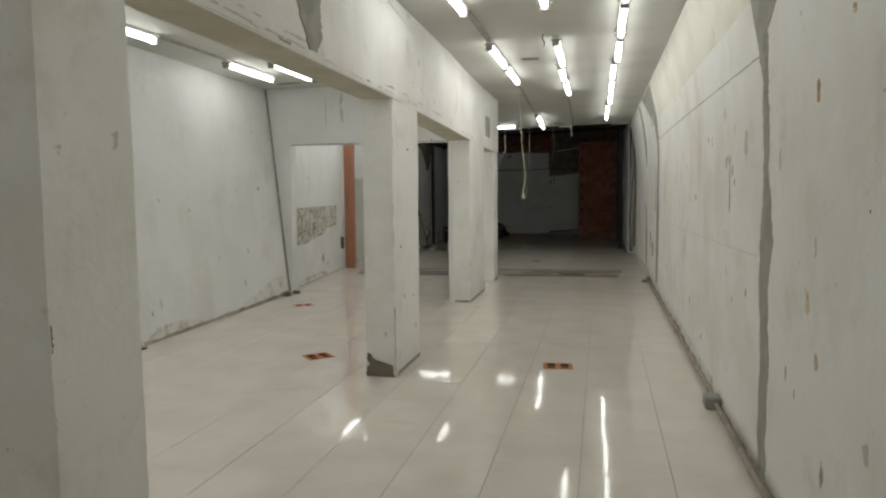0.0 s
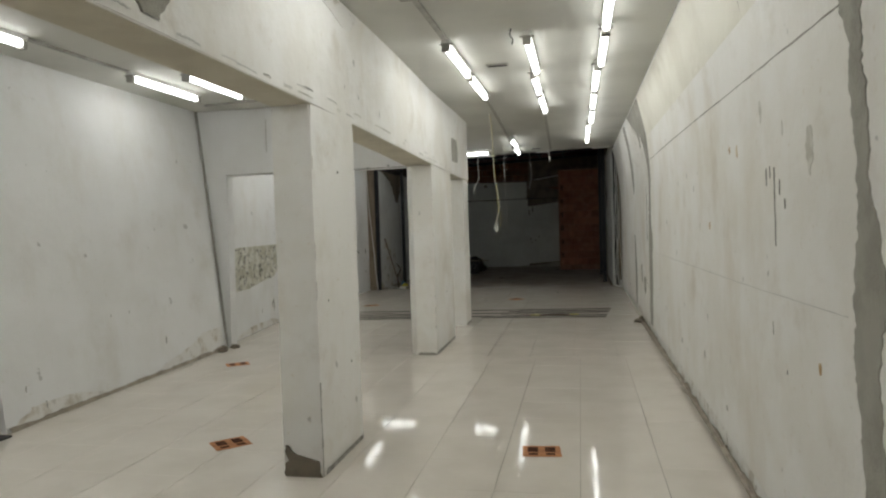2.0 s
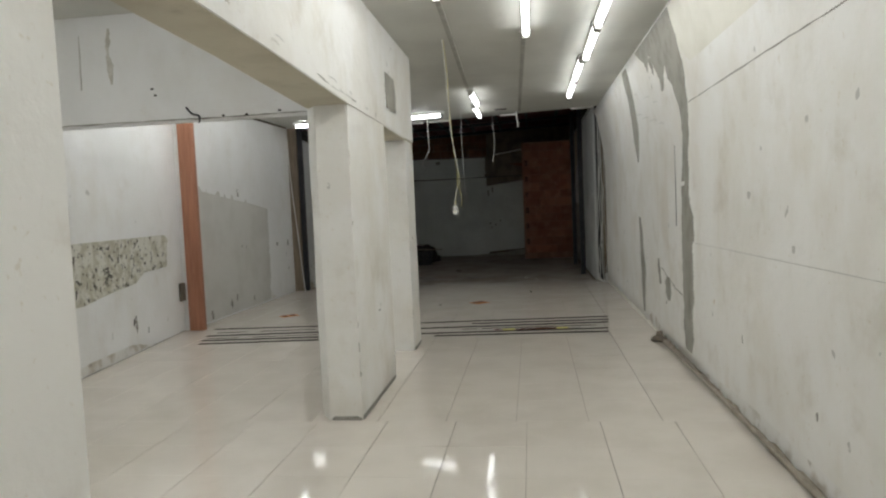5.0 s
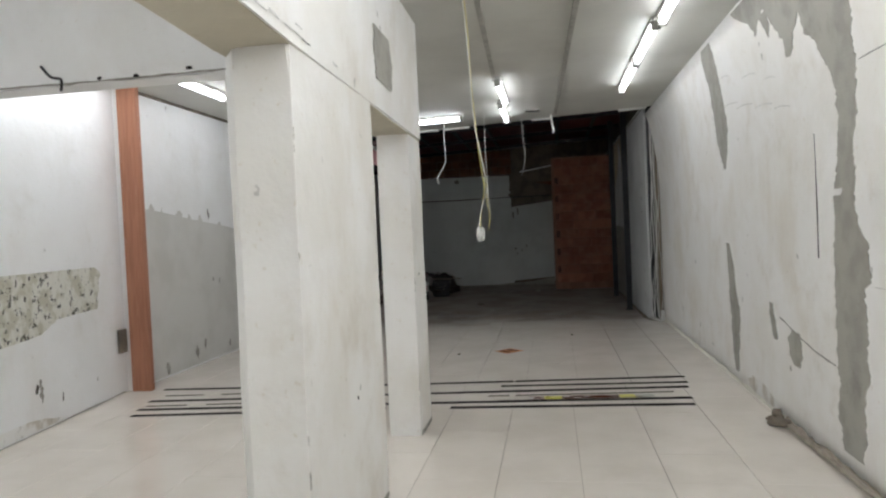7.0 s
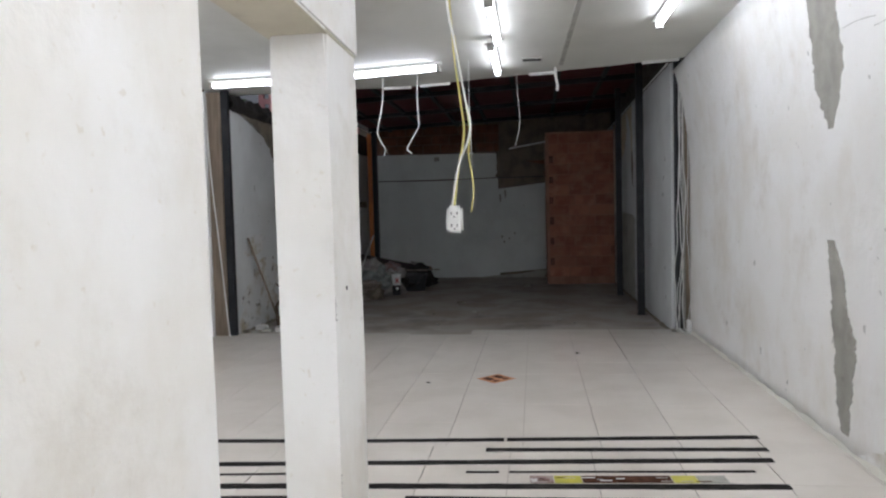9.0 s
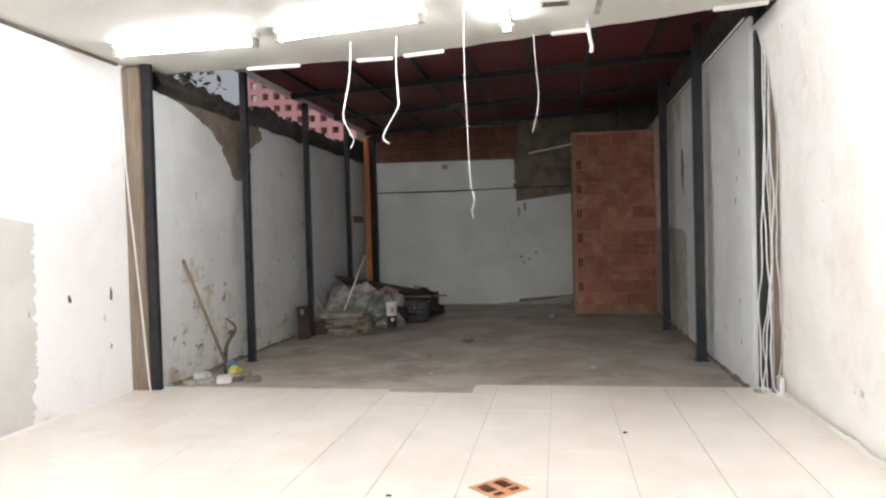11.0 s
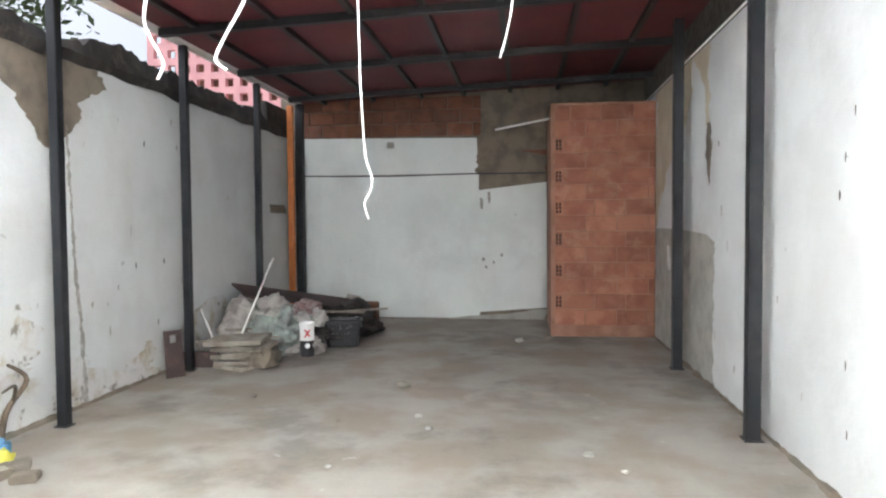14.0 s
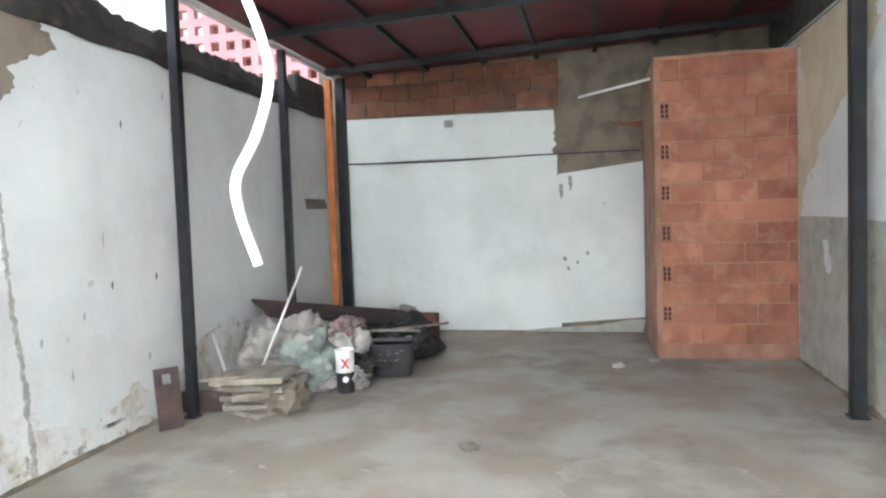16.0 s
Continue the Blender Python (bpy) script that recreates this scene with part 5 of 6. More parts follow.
patch("brick_gap", on_garage_left, [(1.72, 24.3, 25.0), (1.85, 24.3, 25.0)], CEMENT_BROWN, "small bare brown strip in the plaster", 106, 0.05, 0.003)
for k, (u, v) in enumerate(((20.0, 0.837), (21.23, 1.166), (21.55, 2.4), (21.66, 1.67), (21.09, 0.53), (20.7, 1.146), (20.4, 0.958), (20.9, 2.374))):
    patch("wall_mark", on_garage_left, [(v - 0.035, u - 0.006, u + 0.004), (v, u - 0.02, u + 0.015), (v + 0.03, u - 0.004, u + 0.008)], CEMENT_DARK if k % 2 else SMUDGE, "small hole in the garage plaster", 260 + k, 0.006, 0.0025, "wall mark", "wall marks")
patch("flake", on_garage_left, [(2.72, 20.0, 20.12), (2.8, 19.96, 20.3), (2.9, 19.95, 20.25)], CEMENT_BROWN, "flaked plaster under the wall top", 107, 0.03, 0.004)
rnd = random.Random(44)
for k in range(16):
    u, v = rnd.uniform(18.2, 24.5), rnd.uniform(0.4, 2.7)
    r = rnd.uniform(0.012, 0.03)
    patch("wall_mark", on_garage_left if k % 2 else on_garage_right, [(v - r * 2, u - r * 0.3, u + r * 0.2), (v, u - r * 0.6, u + r * 0.6), (v + r * 1.6, u - r * 0.2, u + r * 0.3)], SMUDGE, "dark scuff on plaster", 200 + k, r * 0.35, 0.0025, "wall mark", "wall marks")
for k, (u, v) in enumerate(((18.28, 2.14), (18.385, 1.9), (18.45, 1.69), (18.35, 0.74), (18.32, 0.36), (20.35, 0.29), (20.87, 2.26))):
    patch("wall_mark", on_garage_right, [(v - 0.03, u - 0.005, u + 0.004), (v, u - 0.016, u + 0.014), (v + 0.028, u - 0.004, u + 0.006)], CEMENT_DARK, "small hole in the garage plaster", 240 + k, 0.005, 0.0025, "wall mark", "wall marks")
patch("grey_lower_patch", on_garage_right, [(-0.03, 20.98, 23.85), (0.8, 21.0, 23.85), (1.35, 21.02, 23.85), (1.42, 21.3, 23.85), (1.46, 22.5, 23.85)], CEMENT, "grey unpainted lower part of the wall", 108, 0.03, 0.004)
patch("cream_patch", on_garage_right, [(1.48, 23.78, 23.85), (1.9, 23.45, 23.85), (2.2, 23.1, 23.85), (2.45, 22.6, 23.85), (2.6, 22.1, 23.85), (2.9, 21.9, 23.85), (3.26, 21.85, 23.85)], CREAM_OLD, "old yellowish paint high on the wall", 109, 0.07, 0.004)
patch("cream_patch", on_garage_right, [(2.48, 21.18, 21.3), (2.7, 21.18, 21.36), (2.95, 21.2, 21.42), (3.08, 21.2, 21.6), (3.26, 21.2, 21.84)], CREAM_OLD, "strip of old yellowish paint beside a post", 112, 0.04, 0.004)
patch("cement_patch", on_garage_right, [(1.9, 21.16, 21.19), (2.02, 21.14, 21.26), (2.2, 21.1, 21.32), (2.42, 21.13, 21.3), (2.5, 21.18, 21.28)], CEMENT_BROWN, "small brown patch on the white wall", 110, 0.02, 0.006)
patch("cement_patch", on_garage_right, [(1.05, 21.95, 22.05), (1.12, 21.9, 22.15), (1.22, 21.95, 22.1)], SMUDGE, "dark smudge on grey plaster", 113, 0.02, 0.007)
# thin white tube added in place of light along the wall's top edge
solo("lit_edge_strip", tube(bmesh.new(), [(0.825, 18.0, 3.285), (0.825, 25.4, 3.285)], 0.011, 6), CABLE_WHITE, "thin pale strip standing for light on the wall's top edge", "conduit", smooth=True)
patch("white_smear", on_garage_right, [(0.95, 22.9, 23.0), (1.05, 22.85, 23.1), (1.25, 22.95, 23.05)], GARAGE_WHITE, "white paint smear on grey plaster", 111, 0.03, 0.007)
for k, (x, z) in enumerate(((-1.62, 1.85), (-1.5, 1.95), (-1.6, 0.95), (-1.42, 0.9), (-1.3, 1.02), (-1.55, 0.82))):
    patch("wall_mark", lambda u, v, d: (u, 25.442 - d, v), [(z - 0.09 if k < 2 else z - 0.03, x - 0.01, x + 0.01), (z, x - 0.03, x + 0.03), (z + 0.1 if k < 2 else z + 0.03, x - 0.02, x + 0.01)], SMUDGE, "dark hole in the white panel", 120 + k, 0.01, 0.002, "wall mark", "wall marks")
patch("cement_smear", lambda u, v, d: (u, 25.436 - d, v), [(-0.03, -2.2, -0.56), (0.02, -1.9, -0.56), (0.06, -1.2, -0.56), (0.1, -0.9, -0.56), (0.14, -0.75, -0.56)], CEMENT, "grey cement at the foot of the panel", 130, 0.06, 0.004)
fillet("baseboard_garage_left", on_garage_left, 17.9, 21.2, CEMENT_BROWN, "dirty fillet along the garage wall foot", 6, 0.05, 0.06).location.z = GZ
fillet("baseboard_garage_right", on_garage_right, 18.0, 25.4, CEMENT_BROWN, "dirty fillet along the garage wall foot", 7, 0.04, 0.05).location.z = GZ

# dark sheet and tiles folded over the top of the side wall
bm = bmesh.new()
last = None
rnd = random.Random(9)
for i in range(150):
    y = 17.8 + i * 0.05
    h = 0.2 + 0.1 * noise.noise(Vector((y * 1.1, 3, 0))) + 0.07 * noise.noise(Vector((y * 5, 1, 0))) + rnd.uniform(-0.015, 0.015) + (0.06 if y > 20 else 0)
    dip = 0.05 * noise.noise(Vector((y * 2.3, 8, 0)))
    ring = [bm.verts.new(p) for p in ((-4.74, y, 2.93 + dip), (-4.7 + 0.04 * noise.noise(Vector((y * 4, 0, 5))), y, 3.02 + dip * 0.5), (-4.76, y, 2.95 + h), (-4.95, y, 2.97 + h * 0.9), (-5.1, y, 2.9))]
    if last:
        for j in range(4):
            bm.faces.new((last[j], last[j + 1], ring[j + 1], ring[j]))
    last = ring
solo("wall_top_sheet", bm, TARP, "ragged dark sheeting folded over the wall top", "sheeting")
solo("stuffed_sheet", boxed(-4.86, 24.1, 3.05, -4.72, 25.2, 3.38, bevel=0.02), TARP, "dark sheet stuffed under the roof corner", "sheeting")

# ---- outside the gap ----
solo("ground", boxed(-60, -30, -0.9, 60, 90, -0.45), EARTH, "bare earth outside", "ground", kind="structure")
lattice = thing("lattice_building", (-7.4, 26.6, -0.45), "pink pierced block wall of a neighbouring house", "building")
bm = bmesh.new()
P, H = 0.28, 0.15
x0, z0, nx, nz = -7.9, 3.2, 9, 8
for i in range(nx + 1):
    box(bm, x0 + i * P - (P - H) / 2, 26.5, z0, x0 + i * P + (P - H) / 2, 26.62, z0 + nz * P)
for j in range(nz + 1):
    box(bm, x0, 26.503, z0 + j * P - (P - H) / 2, x0 + nx * P, 26.617, z0 + j * P + (P - H) / 2)
part("lattice", bm, PINK, lattice, "pink pierced blockwork")
part("wall", boxed(-8.0, 26.48, -0.45, -5.2, 26.7, 3.15), PINK, lattice, "pink wall")
part("inner_wall", boxed(-8.0, 27.6, 3.15, -5.2, 27.7, 5.4), BRICK_DIM, lattice, "dark wall behind the lattice")
part("roof_slab", boxed(-8.1, 26.3, 5.46, -5.1, 27.8, 5.6), CEMENT, lattice)


def tree(x, y, h, r, seed):
    rnd = random.Random(seed)
    t = thing("tree", (x, y, -0.45), "leafy green tree behind the garage wall", "tree", "trees behind the wall")
    bm = tube(bmesh.new(), [(x, y, -0.45), (x + 0.1, y, h * 0.4), (x, y + 0.1, h * 0.8)], 0.14, 8, 6, 0.05)
    for k in range(6):
        a = k * 1.05
        tube(bm, [(x, y, h * 0.5 + k * 0.15), (x + 0.5 * r * math.cos(a), y + 0.5 * r * math.sin(a), h * 0.7 + 0.1 * k), (x + 0.8 * r * math.cos(a), y + 0.8 * r * math.sin(a), h * 0.8 + 0.15 * k)], 0.05, 6, 4, 0.015)
    part("trunk", bm, BARK, t, smooth=True)
    verts, faces = [], []
    for k in range(4200):
        d = Vector((rnd.gauss(0, 1), rnd.gauss(0, 1), rnd.gauss(0, 1))).normalized() * r * rnd.uniform(0.45, 1.0) ** 0.6
        if noise.noise(d * 1.6 + Vector((seed, 0, 0))) < -0.12:
            continue
        c = Vector((x, y, h * 0.85)) + Vector((d.x, d.y, d.z * 0.75))
        a = Vector((rnd.uniform(-1, 1), rnd.uniform(-1, 1), rnd.uniform(-0.6, 0.6))).normalized() * rnd.uniform(0.05, 0.11)
        b = a.cross(Vector((rnd.uniform(-1, 1), rnd.uniform(-1, 1), 1))).normalized() * a.length * 0.45
        n = len(verts)
        verts += [c - a, c + b, c + a, c - b]
        faces.append((n, n + 1, n + 2, n + 3))
    me = bpy.data.meshes.new("crown")
    me.from_pydata([v - t.location for v in verts], [], faces)
    me.materials.append(LEAF)
    ob = new("crown", me)
    ob.parent = t


tree(-8.6, 22.6, 5.0, 1.9, 1)
tree(-7.6, 19.4, 5.0, 1.8, 2)
tree(-9.5, 20.4, 5.8, 2.2, 4)
tree(-11.5, 25.0, 5.6, 2.2, 3)

# ---- rubbish heap in the garage ----
plate = thing("steel_plate", (-4.5, 21.0, GZ), "dark rusty plate with a slot leaning on a post", "steel plate")
bm = bmesh.new()
for (u0, w0, u1, w1) in ((0, 0, 0.26, 0.36), (0, 0.362, 0.08, 0.44), (0.17, 0.362, 0.26, 0.44), (0, 0.442, 0.26, 0.49)):
    c = [(-4.58 + 0.12 * u / 0.26, 20.9 + 0.15 * u / 0.26) for u in (u0, u1)]
    k = lambda w: -0.06 * w
    hexa(bm, [(c[0][0] + k(w0), c[0][1], GZ + w0), (c[1][0] + k(w0), c[1][1], GZ + w0), (c[1][0] + k(w0) - 0.012, c[1][1] + 0.01, GZ + w0), (c[0][0] + k(w0) - 0.012, c[0][1] + 0.01, GZ + w0)],
         [(c[0][0] + k(w1), c[0][1], GZ + w1), (c[1][0] + k(w1), c[1][1], GZ + w1), (c[1][0] + k(w1) - 0.012, c[1][1] + 0.01, GZ + w1), (c[0][0] + k(w1) - 0.012, c[0][1] + 0.01, GZ + w1)])
part("sheet", bm, RUST_SHEET, plate)
rnd = random.Random(17)
z = GZ
for k in range(7):
    t = rnd.uniform(0.035, 0.06)
    w, d = rnd.uniform(0.24, 0.32), rnd.uniform(0.2, 0.27)
    x, y = -4.1 + rnd.uniform(-0.05, 0.05), 21.62 + rnd.uniform(-0.05, 0.05)
    solo("board", boxed(x - w, y - d, z, x + w, y + d, z + t, bevel=0.006, turn=(rnd.uniform(-3, 3), rnd.uniform(-3, 3), rnd.uniform(-30, 30))), OLD_WOOD, "short weathered board in a crooked stack", "board", "stacked boards")
    z += t
solo("cement_crust", lump(bmesh.new(), (-3.85, 21.6, 0.05), (0.2, 0.2, 0.18), random.Random(3), 0.5, 3, flat=GZ), CEMENT_BROWN, "crumbly lump of rubble beside the boards", "rubble")
solo("sack", lump(bmesh.new(), (-3.95, 22.45, 0.16), (0.34, 0.3, 0.3), random.Random(21), 0.6, 5, flat=GZ), CLOTH_GREEN, "crumpled pale green plastic sack", "sack", "sacks in the heap", smooth=True)
solo("sack", lump(bmesh.new(), (-4.28, 22.55, 0.2), (0.36, 0.34, 0.38), random.Random(22), 0.6, 5, flat=GZ), CLOTH_GREY, "crumpled grey woven sack", "sack", "sacks in the heap", smooth=True)
solo("sack", lump(bmesh.new(), (-3.7, 22.75, 0.12), (0.26, 0.24, 0.3), random.Random(23), 0.6, 5, flat=GZ), CLOTH_GREY, "crumpled grey woven sack", "sack", "sacks in the heap", smooth=True)
solo("cloth", lump(bmesh.new(), (-3.75, 22.9, 0.42), (0.16, 0.3, 0.12), random.Random(24), 0.7, 5), CLOTH_RED, "red and white striped cloth on the heap", "cloth", smooth=True)
solo("heap_core", lump(bmesh.new(), (-3.88, 23.4, 0.08), (0.6, 0.7, 0.32), random.Random(25), 0.6, 5, flat=GZ), TARP, "dark heap of sheeting and rubbish", "rubbish heap", smooth=True)
solo("heap_sheet", lump(bmesh.new(), (-3.4, 23.8, 0.08), (0.34, 0.6, 0.28), random.Random(26), 0.6, 5, flat=GZ), TARP, "olive dark sheeting over the heap", "sheeting", smooth=True)
bm = bmesh.new()
hexa(bm, [(-4.52, 22.35, 0.8), (-4.3, 22.25, 0.66), (-3.2, 24.6, 0.16), (-3.5, 24.9, 0.3)], [(-4.52, 22.35, 0.83), (-4.3, 22.25, 0.69), (-3.2, 24.6, 0.19), (-3.5, 24.9, 0.33)])
solo("rust_sheet", bm, RUST_SHEET, "long rusty brown sheet lying over the heap", "metal sheet")
solo("brick_stack", boxed(-3.5, 24.75, GZ, -3.24, 25.0, 0.3, bevel=0.01), BRICK_DIM, "dark red bricks stacked at the back wall", "bricks")
solo("pale_box", boxed(-3.72, 24.6, 0.12, -3.5, 24.8, 0.42, bevel=0.015, turn=(10, 15, 20)), CLOTH_GREY, "pale crumpled box behind the heap", "box")
rnd = random.Random(91)
for k in range(10):
    x, y = rnd.uniform(-4.5, -3.3), rnd.uniform(22.2, 23.6)
    r = rnd.uniform(0.06, 0.13)
    solo("rubbish_scrap", lump(bmesh.new(), (x, y, rnd.uniform(0.0, 0.4) * (1 if y > 22.5 else 0.3)), (r * 1.3, r, r * 0.8), random.Random(300 + k), 0.9, 4, flat=GZ), (CLOTH_GREY, CLOTH_GREEN, TARP, OLD_WOOD, CLOTH_GREY)[k % 5],
         "crumpled scrap on the rubbish heap", "scrap", "scraps on the heap")
for k, (x0, y0, x1, y1, z) in enumerate(((-4.45, 22.0, -3.55, 22.6, 0.3), (-4.2, 22.9, -3.1, 23.4, 0.42), (-4.4, 21.2, -3.75, 21.9, 0.3), (-3.5, 23.2, -2.95, 24.2, 0.36))):
    solo("thin_lath", tube(bmesh.new(), [(x0, y0, z), (x1, y1, z * 0.8)], 0.016, 5), OLD_WOOD, "thin broken lath on the heap", "lath", "laths on the heap")
basin = thing("black_tub", (-3.28, 22.95, GZ), "black oblong plastic tub with white scratches", "tub")


def round_box(cx, cy, rows, turn):
    """Rings of a rounded oblong, one a row of (z, half width, half depth)."""
    bm = bmesh.new()
    prev = None
    c, s = math.cos(turn), math.sin(turn)
    for z, w, d in rows:
        ring = []
        for k in range(32):
            a = 2 * math.pi * (k + 0.5) / 32
            u, v = (math.copysign(abs(f) ** 0.35, f) * r for f, r in ((math.cos(a), w), (math.sin(a), d)))
            ring.append(bm.verts.new((cx + u * c - v * s, cy + u * s + v * c, z)))
        if prev:
            for k in range(32):
                bm.faces.new((prev[k], prev[(k + 1) % 32], ring[(k + 1) % 32], ring[k]))
        else:
            bm.faces.new(ring[::-1])
        prev = ring
    bm.faces.new(prev)
    return bm


part("body", round_box(-3.28, 22.95, [(GZ, 0.19, 0.14), (GZ + 0.02, 0.2, 0.15), (0.27, 0.232, 0.178), (0.275, 0.222, 0.168), (0.05, 0.18, 0.13)], 0.25), PLASTIC_BLACK, basin)
part("rim", round_box(-3.28, 22.95, [(0.272, 0.236, 0.182), (0.276, 0.252, 0.198), (0.302, 0.252, 0.198), (0.305, 0.24, 0.186), (0.3, 0.222, 0.168), (0.272, 0.218, 0.164)], 0.25), PLASTIC_BLACK, basin, "thick turned rim")
rnd = random.Random(19)
for k in range(9):
    u, z = rnd.uniform(-0.16, 0.16), rnd.uniform(0.1, 0.24)
    d = 0.152 + 0.028 * (z + 0.015) / 0.285 + 0.001
    p = Vector((-3.28 + u * math.cos(0.25) + d * math.sin(0.25), 22.95 + u * math.sin(0.25) - d * math.cos(0.25), z))
    w = Vector((math.cos(0.25), math.sin(0.25), rnd.uniform(-0.5, 0.5))) * rnd.uniform(0.01, 0.03)
    part("scratch", tube(bmesh.new(), [p - w, p + w], 0.003, 5), CLOTH_GREY, basin, "pale scratch")

bucket = thing("paint_bucket", (-3.52, 22.2, GZ), "white and black paint bucket with a red mark", "bucket")


def lathe(cx, cy, prof, n=28):
    bm = bmesh.new()
    prev = None
    for z, r in prof:
        ring = [bm.verts.new((cx + r * math.cos(2 * math.pi * k / n), cy + r * math.sin(2 * math.pi * k / n), z)) for k in range(n)]
        if prev:
            for k in range(n):
                bm.faces.new((prev[k], prev[(k + 1) % n], ring[(k + 1) % n], ring[k]))
        else:
            bm.faces.new(ring[::-1])
        prev = ring
    bm.faces.new(prev)
    return bm


part("lower_can", lathe(-3.52, 22.2, [(GZ, 0.075), (GZ + 0.01, 0.08), (0.16, 0.083)]), PLASTIC_BLACK, bucket, "black lower part")
part("upper_can", lathe(-3.52, 22.2, [(0.16, 0.084), (0.34, 0.087), (0.345, 0.093), (0.37, 0.093), (0.372, 0.084), (0.35, 0.08), (0.34, 0.08)]), PLASTIC_WHITE, bucket, "white upper part")
toward = Vector((0.37, -0.93, 0)).normalized()
across = Vector((0.93, 0.37, 0)).normalized()
for a in (-1, 1):
    c = Vector((-3.52, 22.2, 0.25)) + toward * 0.0875
    bm = bmesh.new()
    pts = [c + across * (-0.04 * a) + Vector((0, 0, -0.045)), c + across * (-0.018 * a) + Vector((0, 0, -0.045)), c + across * (0.04 * a) + Vector((0, 0, 0.045)), c + across * (0.018 * a) + Vector((0, 0, 0.045))]
    hexa(bm, pts, [p - toward * 0.012 for p in pts])
    part("red_bar", bm, RED_PRINT, bucket, "red printed bar")
bm = tube(bmesh.new(), [Vector((-3.52, 22.2, 0.1)) + toward * 0.07, Vector((-3.52, 22.2, 0.1)) + toward * 0.0835], 0.03, 12)
part("emblem", bm, PLASTIC_WHITE, bucket, "white printed disc")


def stick(p, q, r, mat, label, name="stick"):
    return solo(name, tube(bmesh.new(), [p, q], r, 7), mat, label, "stick", "sticks in the garage", smooth=True)


solo("dark_board", boxed(-4.72, 21.45, GZ, -4.05, 21.5, 0.14, bevel=0.006, turn=(0, 2, 12)), RUST_SHEET, "low dark board standing behind the stack", "board")
stick((-4.32, 22.0, 0.1), (-3.98, 22.35, 1.13), 0.013, CABLE_WHITE, "thin pale stick leaning over the heap")
stick((-4.45, 21.7, 0.22), (-4.72, 21.95, 0.55), 0.013, CABLE_WHITE, "thin pale stick leaning on the wall")
stick((-4.5, 18.62, GZ), (-4.74, 18.16, 1.25), 0.017, PALE_WOOD, "wooden tool handle leaning on the wall")
branch = bmesh.new()
tube(branch, [(-4.5, 18.55, GZ + 0.01), (-4.6, 18.75, 0.22), (-4.55, 18.9, 0.42), (-4.62, 18.8, 0.55)], 0.028, 7, 5, 0.012)
tube(branch, [(-4.58, 18.8, 0.3), (-4.5, 18.72, 0.42), (-4.5, 18.6, 0.4)], 0.016, 6, 5, 0.008)
solo("dry_root", branch, BARK, "crooked dry root leaning on the wall", "root", smooth=True)
solo("bag", lump(bmesh.new(), (-4.3, 18.35, 0.02), (0.07, 0.06, 0.07), random.Random(31), 0.5, 3, flat=GZ), YELLOW_BAG, "crumpled yellow plastic bag", "bag", smooth=True)
solo("bag", lump(bmesh.new(), (-4.36, 18.42, 0.06), (0.06, 0.05, 0.08), random.Random(32), 0.5, 3, flat=GZ), BLUE_BAG, "crumpled blue plastic bag", "bag", smooth=True)
rnd = random.Random(33)
for k in range(14):
    x, y = rnd.uniform(-4.7, -3.95), rnd.uniform(17.9, 18.4)
    s = rnd.uniform(0.03, 0.075)
    solo("rubble_piece", boxed(x - s * 1.3, y - s, GZ, x + s * 1.3, y + s, GZ + s * 0.9, bevel=s * 0.15, turn=(0, 0, rnd.uniform(0, 180))), (CEMENT, OLD_WOOD, CEMENT_BROWN, GREY_PRIMER)[k % 4], "broken piece of masonry on the concrete", "rubble", "rubble by the doorway")
for k, (x, y, s) in enumerate(((-2.1, 20.8, 0.055), (-1.79, 19.78, 0.03), (-1.66, 19.47, 0.025), (-2.4, 19.6, 0.02), (-0.5, 19.0, 0.03), (-1.0, 23.4, 0.05), (-0.62, 23.7, 0.05), (-0.3, 18.7, 0.02), (-2.2, 18.6, 0.02), (-3.4, 20.3, 0.02))):
    solo("stone", lump(bmesh.new(), (x, y, GZ + s * 0.3), (s * 1.3, s, s * 0.7), random.Random(60 + k), 0.5, 2, flat=GZ), CEMENT if k % 3 else OLD_WOOD, "small loose stone on the concrete floor", "stone", "stones on the floor")


def on_floor(u, v, d):
    return (u, v, GZ + d)


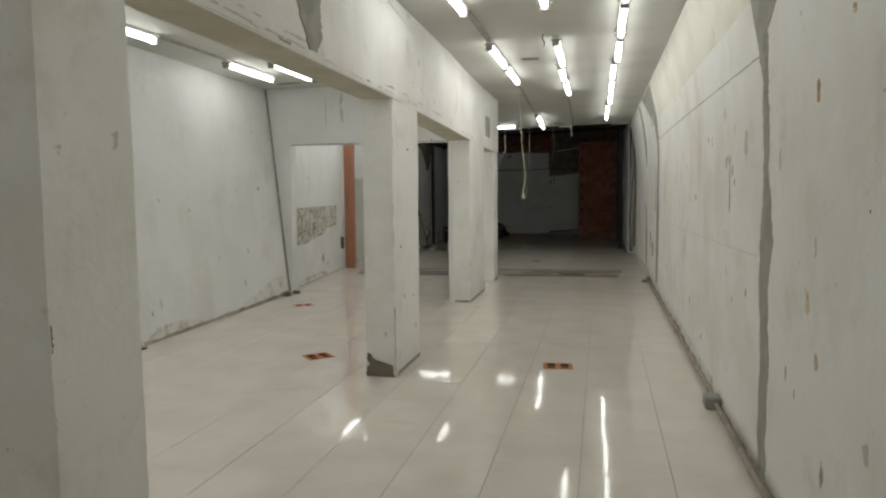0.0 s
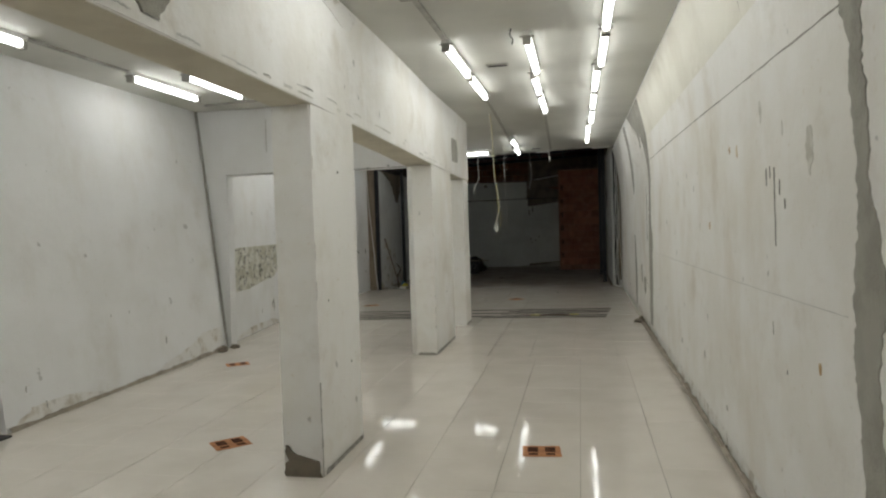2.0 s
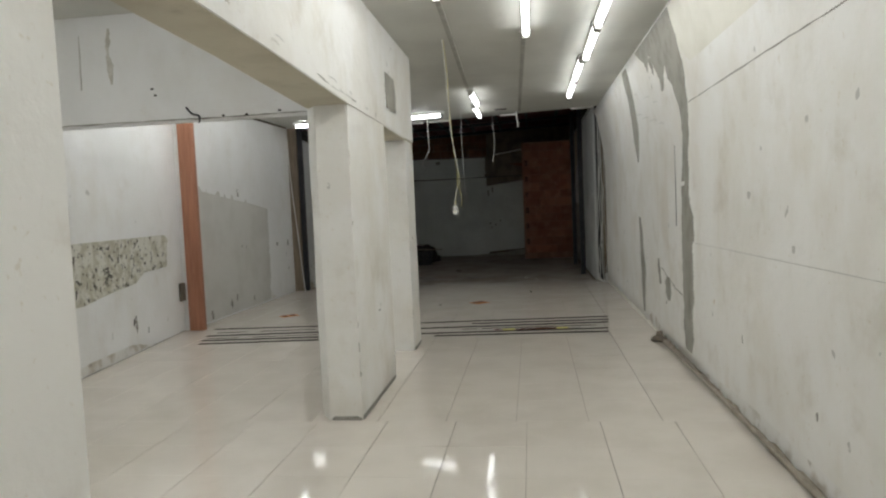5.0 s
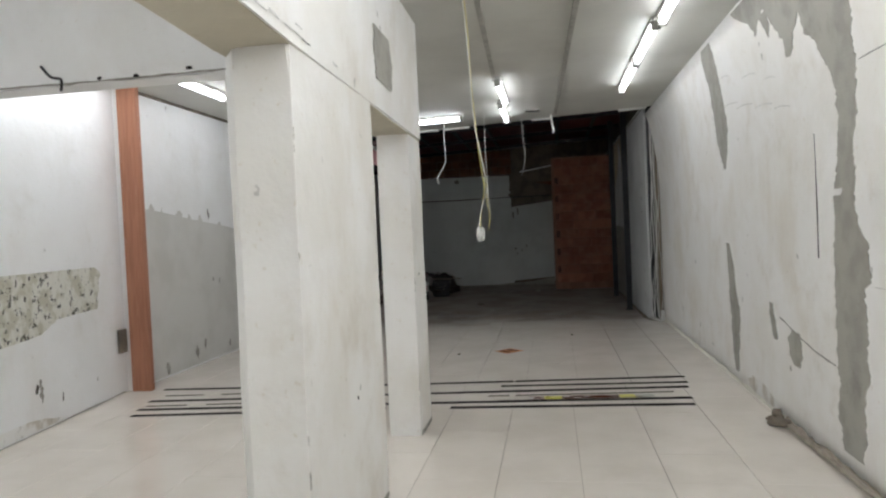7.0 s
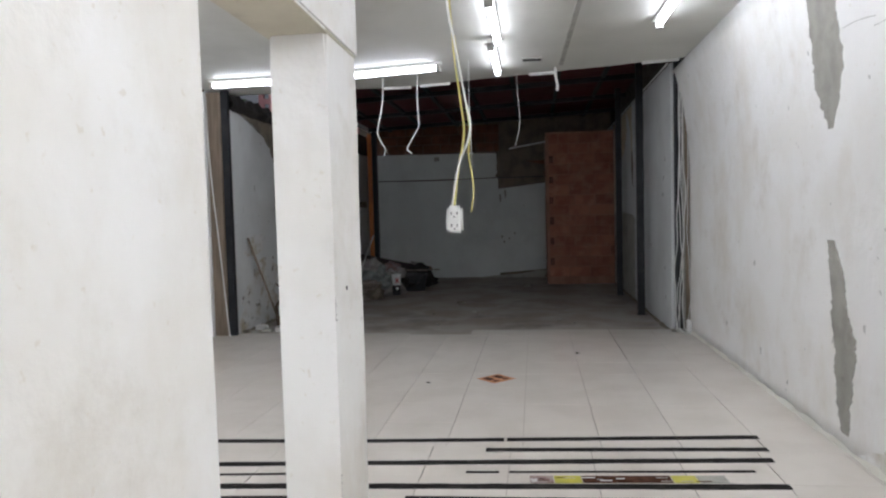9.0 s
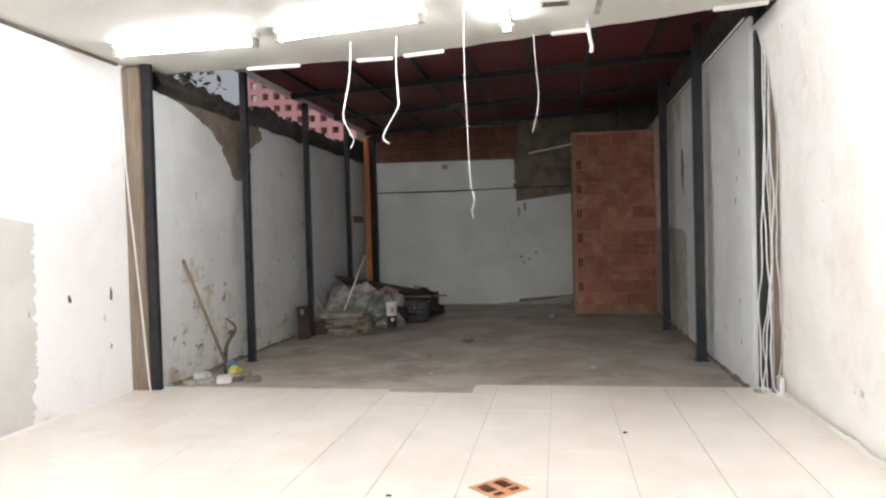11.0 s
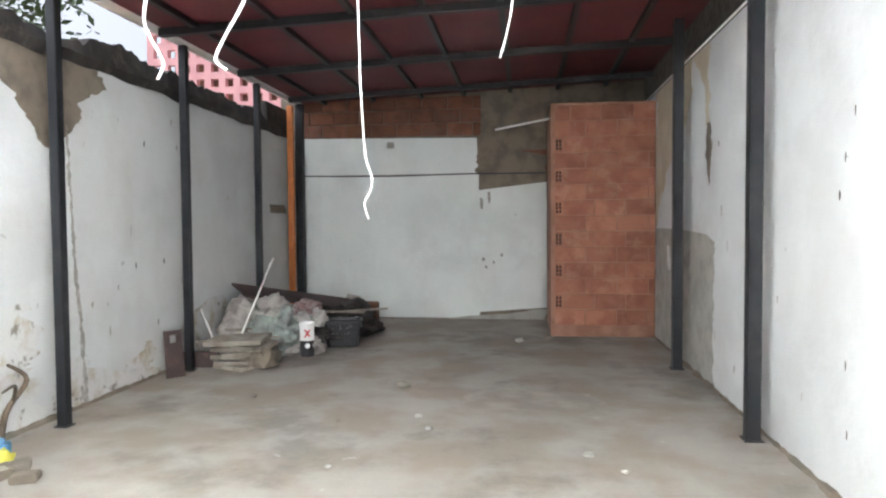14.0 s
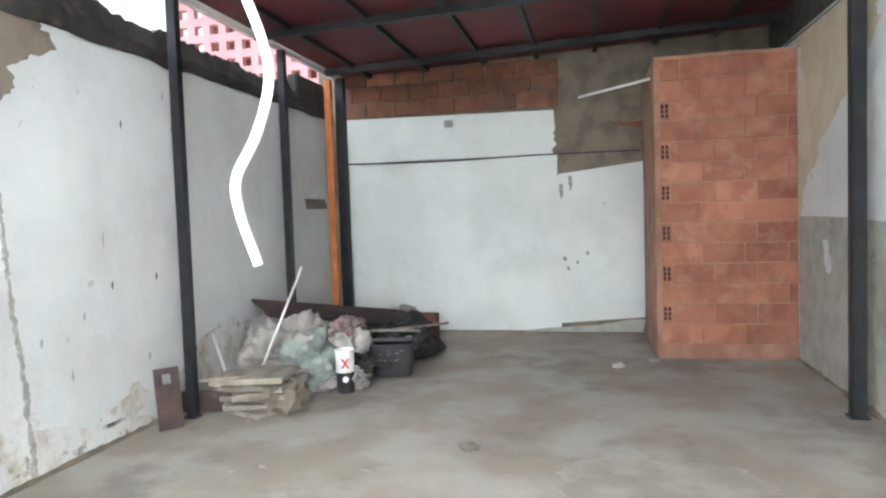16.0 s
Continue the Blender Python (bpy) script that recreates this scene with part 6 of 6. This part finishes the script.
patch("floor_stain", on_floor, [(20.08, -1.3, -0.6), (20.14, -1.46, -0.4), (20.25, -1.5, -0.31), (20.4, -1.45, -0.25), (20.55, -1.47, -0.33), (20.66, -1.4, -0.38), (20.74, -1.1, -0.55)], DAMP, "dark oblong stain in the concrete", 140, 0.05, 0.003, "floor stain")
solo("cable_end_block", boxed(0.98, 17.66, 0.0, 1.02, 17.8, 0.16, bevel=0.01), PLASTIC_WHITE, "white plastic box end on the floor", "electrical box")
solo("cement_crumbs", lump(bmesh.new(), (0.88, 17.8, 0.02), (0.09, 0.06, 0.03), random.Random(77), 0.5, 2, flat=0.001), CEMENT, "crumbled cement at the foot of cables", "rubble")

# ---- floor tiles, the nearest as pieces of their own ----
cells = []
for i in range(-11, 3):
    for j in range(-14, 28):
        y0 = OY + TS * j
        x0 = OX + TS * i - (0.075 if 9.4 < y0 < 13.4 else 0.0)
        x1, y1 = x0 + TS, y0 + TS
        x0, x1 = max(x0, -5.3), min(x1, 1.06)
        y1 = min(y1, 17.99 if x0 > -1.7 else (17.66 if -2.85 < x0 < -1.7 else 17.76))
        if x1 - x0 > 0.04 and y1 - y0 > 0.04:
            cells.append((x0, y0, x1, y1))
cells.append((-1.648, 17.645, OX - 3 * TS, 17.99))
cells.sort(key=lambda c: (c[0] < -2.1) + (c[1] < 2.5) + 0.1 * abs(c[1] - 9))
plates = {}
rnd = random.Random(12)
rest = bmesh.new()
for n, (x0, y0, x1, y1) in enumerate(cells):
    w, d = round(x1 - x0 - JOINT, 3), round(y1 - y0 - JOINT_Y, 3)
    if n < 300:
        if (w, d) not in plates:
            plates[w, d] = finish(tile_mesh(w, d), "tile", TILE)
        ob = new("tile", plates[w, d])
        ob.parent = floor
        ob.location = (x0 + JOINT / 2, y0 + JOINT_Y / 2, 0)
        ob.rotation_euler = (rnd.uniform(-0.0016, 0.0016), rnd.uniform(-0.0016, 0.0016), 0)
    else:
        a, b, c, e = x0 + JOINT / 2, y0 + JOINT_Y / 2, x1 - JOINT / 2, y1 - JOINT_Y / 2
        hexa(rest, [(a, b, -0.006), (c, b, -0.006), (c, e, -0.006), (a, e, -0.006)], [(a, b, 0), (c, b, 0), (c, e, 0), (a, e, 0)])
far_tiles = part("far_tiles", rest, TILE, floor)
tagged(far_tiles, kind="stuff")
